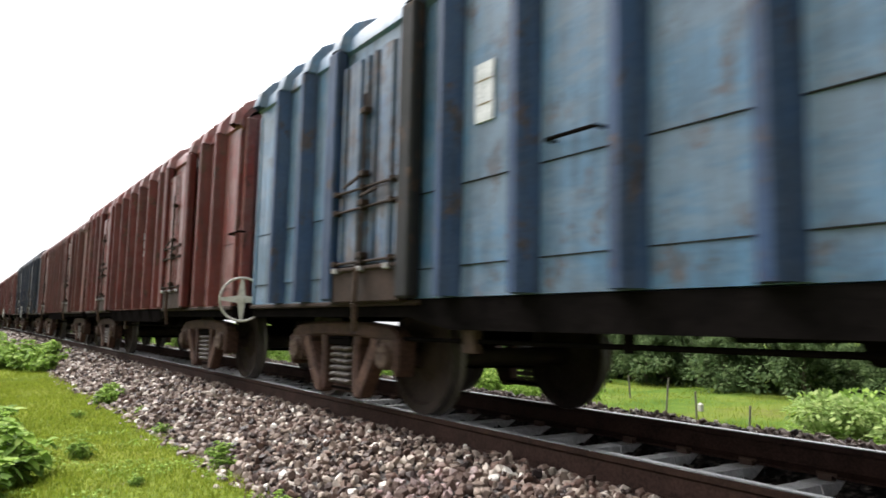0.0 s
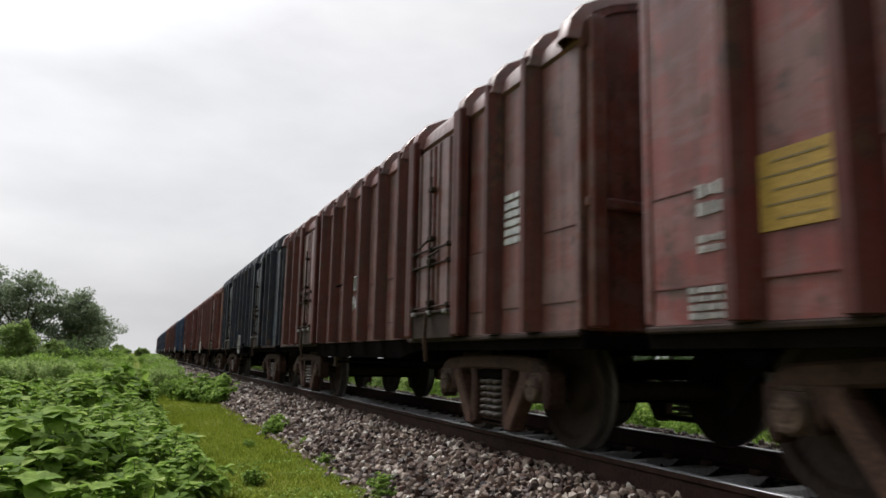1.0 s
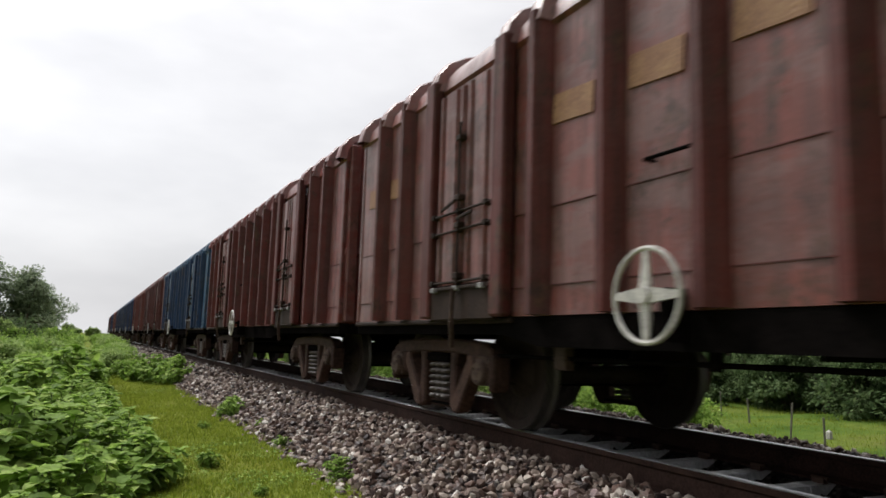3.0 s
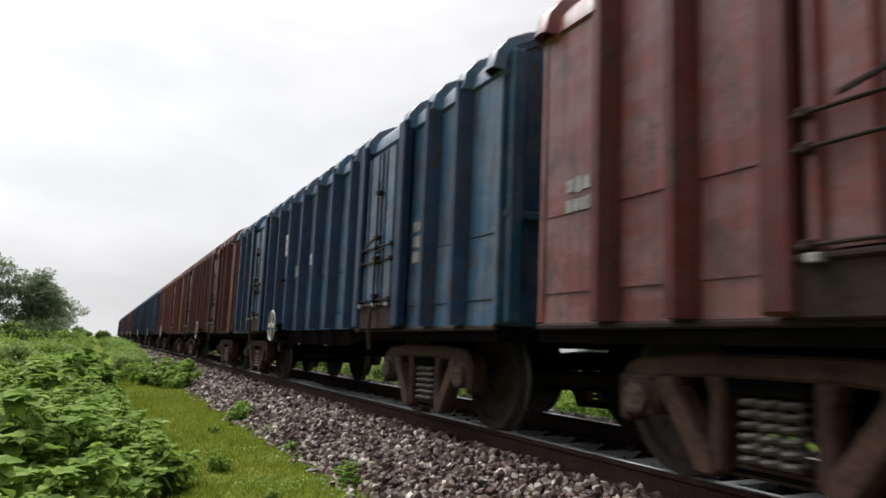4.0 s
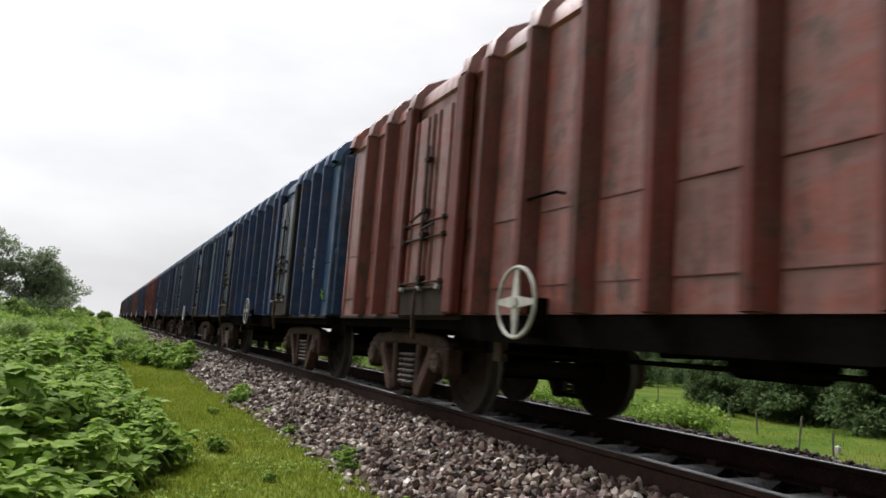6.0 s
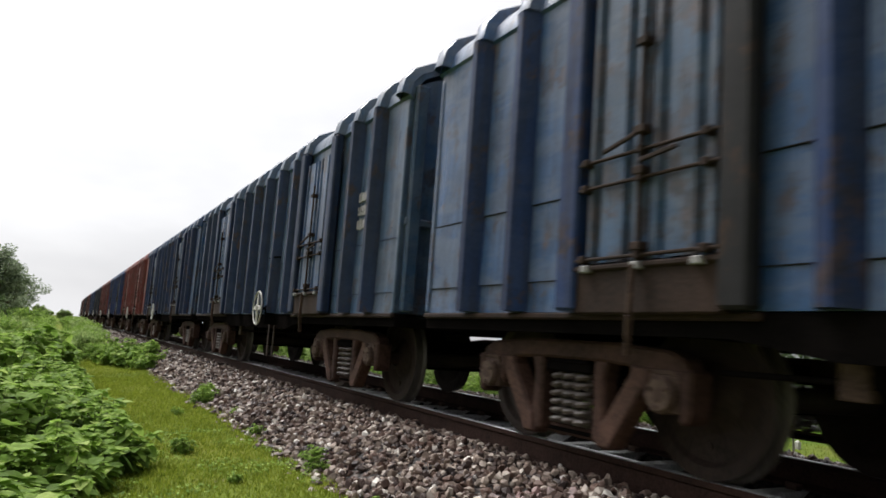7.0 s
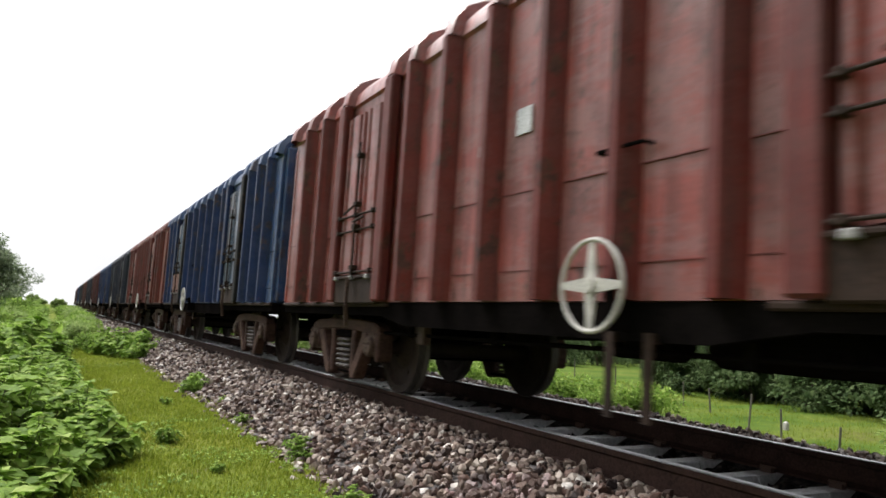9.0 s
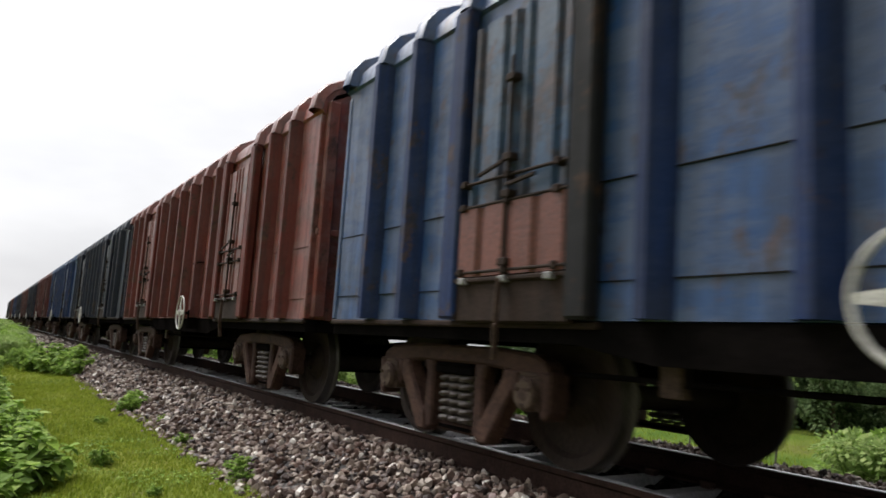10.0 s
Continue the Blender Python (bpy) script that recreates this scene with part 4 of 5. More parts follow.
def mark(root, kind, y, z, w, h, rows=3, mat=None, seed=1):
    """Paint marks on the side towards the path."""
    if kind == "panel":
        p = part("data_panel", panel_mesh(w, h, rows), root, pose(0, y, z), M[mat or "yellow"], "painted data panel")
        if rows:
            part("lettering", panel_lines_mesh(w, h, rows), p)["kind"] = "stuff"
    elif kind == "scrawl":
        g, rr = Geo(), random.Random(4)
        for k in range(7):
            a0, rad = rr.uniform(0.3, 1.2), rr.uniform(0.35, 0.6)
            cy, cz = rr.uniform(-0.25, 0.25) * w, (k / 7 - 0.6) * h
            p = [Vector((-1.478, cy + w * rad * math.cos(a0 + 0.28 * q), cz + h * rad * 0.8 * math.sin(a0 + 0.28 * q))) for q in range(6)]
            for a, b_ in zip(p, p[1:]):
                g.beam(a, b_, 0.008, 0.01, up=(1, 0, 0))
        ob = part("scrawl", g.mesh("scrawl", M[mat]), root, pose(0, y, z), label="scrawled white chalk lines")
        ob["kind"] = "stuff"
    elif kind == "daub":
        g, rr = Geo(), random.Random(int(100 * y))
        for k in range(7):
            cy, cz, a = rr.uniform(-w, w) / 3, rr.uniform(-h, h) / 3, rr.uniform(0.2, 0.9)
            d = Vector((0, math.cos(a), math.sin(a))) * (w * rr.uniform(0.12, 0.3))
            c = Vector((-1.474 - 0.002 * k, cy, cz))
            g.beam(c - d, c + d, 0.02, h * rr.uniform(0.15, 0.35), up=(1, 0, 0))
        part("daub", g.mesh("daub", M[mat]), root, pose(0, y, z), label="smeared green paint daub")["kind"] = "stuff"
    else:
        part("stencil", strokes_mesh(w, h, rows, seed), root, pose(0, y, z), M[mat or "faint"], "faded stencilled lettering")["kind"] = "stuff"


SPEED, FIRST_END, PITCH, BODY = 17.14, 8.4, 13.0, 12.25
TRAIN = [
    ("blue_light", "pale blue covered goods wagon with a rusted dark door"), ("red_dull", "red oxide covered goods wagon with a yellow data panel"),
    ("brown", "dull brown covered goods wagon with white lettering"), ("navy", "dark navy covered goods wagon with grimy lower panels"),
    ("pale_red", "pale red covered goods wagon with a yellow upper stripe"), ("red_dull", "red oxide covered goods wagon with white labels"),
    ("blue_teal", "long sea blue covered goods wagon with rust patches"), ("maroon", "maroon covered goods wagon with scrawled white lettering"),
    ("orange_red", "orange red covered goods wagon with worn paint"), ("blue", "blue covered goods wagon with white stencils and green daubs"),
    ("slate", "slate grey covered goods wagon with a rusted door"), ("blue_dark", "dark blue covered goods wagon with faded white stencils"),
    ("red", "bright red covered goods wagon with dark door"), ("blue_royal", "royal blue covered goods wagon with a yellow panel"),
    ("orange_red", "orange red covered goods wagon in worn paint"), ("navy", "dark blue covered goods wagon far along the train"),
    ("blue", "blue covered goods wagon far along the train"), ("maroon", "maroon covered goods wagon far along the train"),
    ("navy", "dark blue covered goods wagon far along the train"), ("brown", "brown covered goods wagon far along the train"),
    ("navy", "dark blue covered goods wagon far along the train"), ("blue", "blue covered goods wagon far along the train"),
    ("maroon", "maroon covered goods wagon far along the train"), ("navy", "dark blue covered goods wagon far along the train"),
    ("navy", "dark blue covered goods wagon far along the train"), ("brown", "brown covered goods wagon far along the train"),
    ("maroon", "maroon covered goods wagon far along the train"), ("slate", "grey covered goods wagon far along the train"),
    ("navy", "dark blue covered goods wagon far along the train"), ("brown", "brown covered goods wagon far along the train")]
WAGONS = []
for i, (colour, label) in enumerate(TRAIN):
    long_one = i == 6
    short = 0.4 if i in (8, 12) else 0.0
    length = 13.25 if long_one else 12.65 if i in (9, 13) else BODY - short
    h = length / 2
    # rear end of wagon i at the clip's start
    rear = FIRST_END + PITCH * i + (0.9 if i >= 6 else 0.0) + (0.15 if i == 11 else 0.0) - short
    opts = {}
    if i == 1:
        opts["wheel_at"] = -h - 0.2
        # this one faces forward from the wagon's end
        opts["wheel_pose"] = pose(-1.5, -h - 0.42, 1.05, 0, 0, 60) @ pose(1.74, 0, -1.05)
    elif i in (0, 2):
        opts["wheel_at"] = None
    else:
        opts["wheel_at"] = h - 0.15 + short - (5.38 if i == 13 else 7.42 if i == 12 else 7.3 if i in (3, 7, 9, 10, 12, 14) else 5.4)
    if i in (0, 9, 13):
        opts["door_mats"] = "slate_rust"
    opts["step"] = i in (10, 12)
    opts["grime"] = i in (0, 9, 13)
    opts["seams"] = i in (0, 3, 6, 9, 11, 13)
    if i in (3, 7, 11):
        opts["lead"] = 0.3 if i == 3 else 0.2
    if i in (9, 13):
        opts["door_in"] = 2.95
    if i == 10:
        opts["door_mats"] = "blue"
    if i == 13:
        opts["flap"] = "flap_red"
    if i in (3, 7, 9):
        opts["wheel_mat"] = "wheel_grey"
    root, wheels = wagon(colour, label, length, full=i < 16, tall=0.0 if i in (2, 4, 5, 6) else 0.09, **opts)
    WAGONS.append((root, wheels, rear - h))

# painted marks, by the distance from the rear end
for i, kind, back, z, w, hh, rows, mat in (
        (0, "panel", 4.35, 2.38, 0.2, 0.42, 2, "white_panel"), (1, "panel", 1.04, 1.65, 0.52, 0.42, 5, "yellow"), (1, "stencil", 0.47, 1.7, 0.26, 0.22, 2, None),
        (1, "stencil", 0.47, 1.44, 0.26, 0.12, 2, None), (1, "stencil", 0.42, 1.1, 0.34, 0.2, 4, None), (1, "stencil", 6.5, 2.2, 0.35, 0.5, 3, None),
        (2, "stencil", 11.1, 2.0, 0.46, 0.48, 6, "white_panel"), (2, "panel", 8.2, 2.5, 0.2, 0.4, 2, "white_panel"),
        (3, "panel", 1.68, 1.42, 0.5, 0.42, 4, "mustard"), (3, "stencil", 0.9, 2.47, 0.26, 0.28, 2, None), (3, "panel", 6.0, 2.6, 0.25, 0.45, 2, "white_panel"),
        (3, "stencil", 6.6, 2.4, 0.3, 0.4, 2, None), (4, "stencil", 10.9, 1.9, 0.36, 0.9, 5, "tan_faint"), (4, "stencil", 11.6, 1.25, 0.5, 0.18, 1, "chalk"),
        (5, "panel", 6.2, 2.35, 0.24, 0.2, 0, "white_panel"), (5, "panel", 4.9, 2.6, 0.25, 0.4, 2, "white_panel"), (5, "stencil", 0.35, 1.9, 0.28, 0.3, 2, None),
        (6, "panel", 6.9, 2.12, 0.17, 0.17, 2, "white_panel"), (6, "panel", 5.05, 2.56, 0.22, 0.4, 2, "white_panel"), (6, "stencil", 5.95, 2.0, 0.4, 0.3, 1, None),
        (6, "stencil", 11.4, 1.9, 0.4, 0.5, 3, None), (7, "stencil", 11.14, 1.93, 0.48, 0.5, 3, "tan_stencil"), (7, "stencil", 11.12, 2.34, 0.34, 0.22, 3, "tan_faint"), (7, "stencil", 11.2, 1.46, 0.44, 0.36, 4, "tan_faint"), (7, "scrawl", 11.83, 1.75, 0.46, 0.62, 0, "chalk"), (7, "panel", 5.55, 2.64, 0.22, 0.4, 2, "white_panel"),
        (7, "panel", 6.25, 2.24, 0.24, 0.18, 0, "white_panel"), (7, "stencil", 6.6, 1.9, 0.3, 0.4, 2, None), (9, "stencil", 11.7, 1.82, 0.46, 0.56, 3, "white_panel"),
        (9, "stencil", 11.0, 1.92, 0.4, 0.48, 3, None), (9, "daub", 11.68, 1.38, 0.2, 0.2, 0, "green_daub"), (9, "daub", 12.17, 1.3, 0.26, 0.17, 0, "green_daub"),
        (9, "panel", 5.3, 2.7, 0.2, 0.35, 2, "white_panel"), (9, "stencil", 6.4, 2.1, 0.3, 0.6, 3, "white_panel"), (10, "panel", 5.4, 2.77, 0.26, 0.22, 0, "white_panel"),
        (10, "panel", 1.2, 1.44, 0.34, 0.38, 3, "yellow"), (10, "stencil", 11.0, 2.2, 0.4, 0.5, 3, None), (11, "stencil", 10.9, 2.55, 0.46, 0.46, 4, "white_panel"),
        (11, "stencil", 5.7, 2.2, 0.3, 0.5, 2, None), (11, "panel", 8.6, 2.6, 0.25, 0.3, 1, "white_panel"), (12, "panel", 6.27, 2.32, 0.19, 0.2, 0, "white_panel"),
        (12, "stencil", 5.75, 2.2, 0.24, 0.12, 1, None), (12, "stencil", 11.4, 2.1, 0.45, 0.4, 5, None), (13, "panel", 7.2, 1.83, 0.6, 0.4, 3, "orange"),
        (13, "panel", 5.75, 2.26, 0.22, 0.17, 0, "white_panel"),
        (14, "panel", 6.2, 2.3, 0.24, 0.2, 0, "white_panel")):
    root = WAGONS[i][0]
    hl = (13.25 if i == 6 else 12.65 if i in (9, 13) else BODY - 0.4 if i == 12 else BODY) / 2 + (0.25 if i == 12 else -0.15)
    mark(root, kind, hl - back, z, w, hh, rows, mat, seed=i * 10 + rows)
# the large white letter N on the brown wagon, with a worn frame-shaped mark above it
g = Geo()
for p, q in (((0.085, -0.11), (0.085, 0.11)), ((-0.085, -0.11), (-0.085, 0.11)), ((0.085, 0.1), (-0.085, -0.1)), ((0.07, 0.2), (0.07, 0.4)), ((-0.07, 0.2), (-0.07, 0.4)),
             ((0.085, 0.2), (-0.085, 0.2)), ((0.085, 0.4), (-0.085, 0.4))):
    g.beam((-1.474, *p), (-1.474, *q), 0.014, 0.042, up=(1, 0, 0))
part("letter", g.mesh("letter", M["white_panel"]), WAGONS[2][0], pose(0, BODY / 2 - 6.08, 1.56), label="large worn white painted letter N")["kind"] = "stuff"

# the yellow stripe along the upper side of the pale red wagon, bay by bay
stripe_me = Geo().box(-1.487, -1.462, -0.24, 0.24, -0.11, 0.11).mesh("stripe", M["faint_yellow"])
for back in (0.38, 1.08, 4.35, 5.2, 6.05, 6.9, 7.7, 11.1, 11.8):
    part("stripe", stripe_me, WAGONS[4][0], pose(0, BODY / 2 - 0.15 - back, 2.45 + 0.01 * back, 4), label="faded yellow painted stripe")


# ---- plants ----
def leaf_solid(V, F, base, way, up, size, wide, droop):
    """A heart-shaped leaf, cupped along its midrib and drooping at the tip."""
    way, up = way.normalized(), up.normalized()
    side = way.cross(up).normalized()
    k = len(V)
    V.append(base)
    for u, w in ((0.06, 0.8), (0.34, 1.0), (0.68, 0.66)):
        d = -droop * u * u
        for e, lift in ((-1, 0.16), (0, 0.0), (1, 0.16)):
            V.append(base + way * ((u - (0.08 if e and u < 0.1 else 0)) * size) + side * (e * w * wide * size) + up * ((d + lift * w * wide) * size))
    V.append(base + way * size - up * (droop * size))
    F += [(k, k + 2, k + 1), (k, k + 3, k + 2)]
    for j in (1, 4):
        F += [(k + j, k + j + 1, k + j + 4, k + j + 3), (k + j + 1, k + j + 2, k + j + 5, k + j + 4)]
    F += [(k + 7, k + 8, k + 10), (k + 8, k + 9, k + 10)]


def mesh_of(name, V, F, mat):
    me = bpy.data.meshes.new(name)
    me.from_pydata([tuple(p) for p in V], [], F)
    me.materials.append(mat)
    return me


def shrub(seed, leaves, radius, height, size, mat, label):
    """Low broad-leaved shrub: stems from one root, leaves in whorls towards their tips."""
    r = random.Random(seed)
    root = tagged(new("shrub"), label, "shrub", "shrubs beside the path")
    V, F, g = [], [], Geo()
    n_stem = 17
    for k in range(n_stem):
        a, d = r.uniform(0, 6.28), radius * math.sqrt(r.random())
        top = Vector((d * math.cos(a), d * math.sin(a), height * (1.05 - 0.45 * (d / radius) ** 2) * r.uniform(0.55, 1.15)))
        foot = Vector((top.x * 0.35, top.y * 0.35, -0.05))
        mid = (foot + top) / 2 + Vector((r.uniform(-0.05, 0.05), r.uniform(-0.05, 0.05), 0.03))
        g.tube(foot, mid, 0.009, 0.007, 5)
        g.tube(mid, top, 0.006, 0.003, 5)
        m = leaves // n_stem
        for j in range(m):
            u = 1 - 0.75 * (j / m) ** 1.3
            p = foot.lerp(mid, u * 2) if u < 0.5 else mid.lerp(top, u * 2 - 1)
            b = r.uniform(0, 6.28)
            way = Vector((math.cos(b), math.sin(b), r.uniform(-0.7, 0.3)))
            s = size * r.uniform(0.6, 1.25) * (0.7 + 0.5 * (1 - u))
            leaf_solid(V, F, p + way * 0.03, way, Vector((r.uniform(-0.3, 0.3), r.uniform(-0.3, 0.3), 1)), s, r.uniform(0.36, 0.5), r.uniform(0.15, 0.45))
        for j in range(5):
            b = j * 1.26 + r.uniform(-0.4, 0.4)
            leaf_solid(V, F, top, Vector((math.cos(b), math.sin(b), r.uniform(-0.2, 0.7))), Vector((r.uniform(-0.3, 0.3), r.uniform(-0.3, 0.3), 1)), size * r.uniform(0.5, 0.9), 0.42, 0.3)
    part("stem", g.mesh("stems", M["stem"]), root)
    part("leaves", mesh_of("leaves", V, F, mat), root)
    return root


def clump_leaves(r, V, F, centre, rad, n, size):
    for _ in range(n):
        d = Vector((r.gauss(0, 1), r.gauss(0, 1), r.gauss(0, 0.8))).normalized()
        p = centre + Vector((d.x * rad, d.y * rad, d.z * rad * 0.75)) * r.uniform(0.55, 1.05)
        way = (d + Vector((r.uniform(-0.8, 0.8), r.uniform(-0.8, 0.8), r.uniform(-0.9, 0.3)))).normalized()
        up = Vector((r.uniform(-0.4, 0.4), r.uniform(-0.4, 0.4), 1))
        if abs(way.dot(up.normalized())) > 0.95:
            up = Vector((1, 0, 0.2))
        side = way.cross(up).normalized() * size * r.uniform(0.22, 0.4)
        s = size * r.uniform(0.6, 1.3)
        k = len(V)
        V += [p, p + way * s * 0.5 + side, p + way * s, p + way * s * 0.5 - side]
        F.append((k, k + 1, k + 2, k + 3))


def tree(seed, height, spread, mat, label, clumps=130, per=80, size=0.22, low=0.3):
    """Tapered trunk, limbs, and a crown of many small leaves with gaps between the clumps."""
    r = random.Random(seed)
    root = tagged(new("tree"), label, "tree", "trees round the meadow")
    g, V, F = Geo(), [], []
    fork = height * low
    g.tube((0, 0, -0.2), (r.uniform(-0.1, 0.1), r.uniform(-0.1, 0.1), fork), 0.05 * height * 0.55, 0.036 * height * 0.5, 9)
    limbs = []
    for k in range(8):
        a = k * 2.4 + r.uniform(-0.4, 0.4)
        q = Vector((math.cos(a) * spread * r.uniform(0.3, 0.75), math.sin(a) * spread * r.uniform(0.3, 0.75), fork + (height - fork) * r.uniform(0.3, 0.85)))
        p = Vector((0, 0, fork * r.uniform(0.75, 1.0)))
        mid = p.lerp(q, 0.5) + Vector((0, 0, 0.08 * height))
        g.tube(p, mid, 0.013 * height, 0.009 * height, 6)
        g.tube(mid, q, 0.009 * height, 0.003 * height, 6)
        limbs += [mid, q]
    # uneven lobes of foliage, each of many clumps, with sky between some of them
    lobes = []
    for k in range(9):
        a, z = k * 2.4 + r.uniform(-0.5, 0.5), fork + (height - fork) * r.uniform(0.12, 0.86)
        w = spread * r.uniform(0.2, 0.8) * (1.1 - 0.55 * (z - fork) / (height - fork))
        lobes.append((Vector((w * math.cos(a), w * math.sin(a), z)), spread * r.uniform(0.3, 0.52)))
    lobes.append((Vector((r.uniform(-0.3, 0.3), r.uniform(-0.3, 0.3), height * 0.9)), spread * 0.33))
    for k in range(clumps):
        q, rad = lobes[k % len(lobes)]
        d = Vector((r.gauss(0, 1), r.gauss(0, 1), r.gauss(0, 0.8))).normalized() * rad * r.uniform(0.45, 1.1)
        d.z *= 0.7
        clump_leaves(r, V, F, q + d, height * r.uniform(0.045, 0.095), per, size)
    for q in limbs:
        clump_leaves(r, V, F, q, height * 0.1, per // 2, size)
    part("trunk", g.mesh("trunk", M["bark"], smooth=True), root)
    part("crown", mesh_of("crown", V, F, mat), root)
    return root


def bushy(seed, radius, height, n, size, mat, label):
    """Rounded field bush of many small leaves on thin stems."""
    r = random.Random(seed)
    root = tagged(new("bush"), label, "bush", "bushes along the line")
    g, V, F = Geo(), [], []
    for k in range(12):
        a = r.uniform(0, 6.28)
        q = Vector((math.cos(a) * radius * r.uniform(0.1, 0.8), math.sin(a) * radius * r.uniform(0.1, 0.8), height * r.uniform(0.5, 0.95)))
        g.tube((q.x * 0.2, q.y * 0.2, -0.1), q, 0.014, 0.005, 5)
        clump_leaves(r, V, F, q, radius * r.uniform(0.3, 0.48), n // 18, size)
        clump_leaves(r, V, F, q * 0.6, radius * r.uniform(0.3, 0.5), n // 36, size)
    part("stem", g.mesh("stems", M["stem"]), root)
    part("foliage", mesh_of("foliage", V, F, mat), root)
    return root


def placed(made, k, x, y, scale, z_off=0.0, spin=None):
    """The made thing itself for its first place, then copies."""
    m = Matrix.LocRotScale((x, y, ground_z(x, y) + z_off), Euler((0, 0, random.uniform(0, 6.28) if spin is None else spin)), (scale, scale, scale))
    t = made[k]
    if t[1]:
        t[0].matrix_basis = m
        t[1] = False
        return t[0]
    keep = t[0].scale.copy()
    t[0].scale = (1, 1, 1)
    c = copy_thing(t[0], m)
    t[0].scale = keep
    return c


SHRUBS = [[shrub(11 + k, 200, 0.42, 0.5, 0.155, M["leaf"], "low shrub with broad bright green leaves beside the path"), True] for k in range(5)]


def shrub_edge(y):
    e = np.interp(y, (0, 4.6, 5.2, 6.3, 7.4, 8.3, 10, 12.4, 14.3, 18, 21, 27, 60), (0.0, 0.25, 0.36, 0.55, 0.92, 0.85, 0.7, 0.66, 0.6, 0.62, 0.6, 0.8, 1.2))
    return float(e) + 0.06 * noise.noise((y * 1.1, 3, 3))


rp = random.Random(5)
y = 3.6
while y < 24:
    x = shrub_edge(y)
    first = True
    while x > -0.16 * y - 1.6:
        s = (0.55 + 0.9 * max(0, 0.45 + noise.noise((x * 0.9, y * 0.7, 5)))) * rp.uniform(0.85, 1.2) * (1.0 if y < 12 else 1.15)
        if first:
            s = min(s, 0.95)
            x -= 0.5 * s
            first = False
        placed(SHRUBS, rp.randrange(5), x + rp.uniform(-0.08, 0.04), y + rp.uniform(-0.2, 0.2), s)
        x -= rp.uniform(0.4, 0.62) * (1.0 if y < 12 else 1.3)
    y += 0.46 if y < 12 else 0.64
# single plants at the foot of the stones and in the path
for x, y, s in ((2.15, 12.4, 0.55), (2.05, 11.9, 0.45), (2.3, 12.9, 0.45), (2.2, 6.75, 0.32), (2.12, 6.4, 0.26), (1.95, 4.65, 0.3), (2.1, 8.6, 0.24), (1.95, 20.0, 0.9), (1.6, 20.8, 1.1), (1.2, 21.4, 0.9), (1.9, 23.5, 1.2), (1.5, 25.5, 1.2),
                (2.2, 22.0, 1.2), (2.4, 25.0, 1.2), (1.15, 7.6, 0.3), (1.35, 6.1, 0.16), (1.5, 10.5, 0.2), (2.25, 10.4, 0.22)):
    placed(SHRUBS, rp.randrange(5), x, y, s)

BUSHES = [[bushy(31 + k, 0.8, 1.1, 2600, 0.11, M["leaf"] if k else M["leaf_pale"], "leafy green bush beside the railway"), True] for k in range(3)]
y = 24.0
while y < 95:
    x = 0.9 + 0.4 * rp.random()
    while x > -0.17 * y - 3:
        placed(BUSHES, rp.randrange(3), x + rp.uniform(-0.5, 0.3), y + rp.uniform(-0.8, 0.8), rp.uniform(0.38, 0.8) * (1.0 if y < 45 else 1.3) * (1.4 if x < -1.5 else 1.0), -0.1)
        x -= rp.uniform(1.2, 1.9) * (1.0 if y < 45 else 1.6)
    y += 1.5 if y < 45 else 2.8
# beyond the track
for x, y, s in ((8.3, 11.6, 0.75), (8.6, 10.8, 0.8), (8.5, 12.6, 0.7), (8.9, 9.2, 0.8), (8.5, 9.9, 0.6), (8.4, 8.3, 0.42), (8.7, 7.7, 0.4), (8.4, 7.0, 0.34), (10.0, 5.2, 0.95), (10.6, 4.6, 1.1),
                (9.8, 4.3, 0.8), (11.0, 5.6, 1.1), (8.3, 5.7, 0.35), (8.6, 6.2, 0.3), (8.4, 14.0, 0.7), (8.7, 15.3, 0.8), (8.4, 16.8, 0.8), (8.6, 18.6, 0.9), (8.4, 20.5, 0.9),
                (8.7, 23.0, 1.0), (8.5, 26, 1.0), (8.7, 29, 1.1), (8.5, 33, 1.1), (9.6, 2.8, 0.9), (10.5, 13.5, 0.5)):
    placed(BUSHES, rp.randrange(3), x, y, s, -0.05)
y = 2.6
while y < 40:
    placed(SHRUBS, rp.randrange(5), 7.35 + rp.uniform(-0.15, 0.5), y, rp.uniform(0.3, 0.66) * (1.0 if y < 14 else 1.4))
    y += rp.uniform(0.3, 0.9)
y = 38.0
while y < 110:
    placed(BUSHES, rp.randrange(3), 8.8 + rp.uniform(-0.5, 1), y, rp.uniform(1.0, 1.6))
    y += 3.0

TREES = [[tree(51, 7.5, 3.3, M["leaf_tree"], "tall leafy tree beyond the meadow, green paled for haze", low=0.16), True], [tree(52, 6.0, 3.0, M["leaf_tree"], "spreading tree beyond the meadow, green paled for haze", low=0.14), True],
         [tree(53, 4.2, 2.5, M["leaf_pale"], "rounded pale green tree with dense leaves", low=0.15), True], [tree(54, 5.2, 2.2, M["leaf_wood"], "slender drooping green tree", low=0.1), True],
         [tree(55, 6.4, 3.1, M["leaf_wood"], "broad green tree at the edge of the wood", low=0.1), True]]
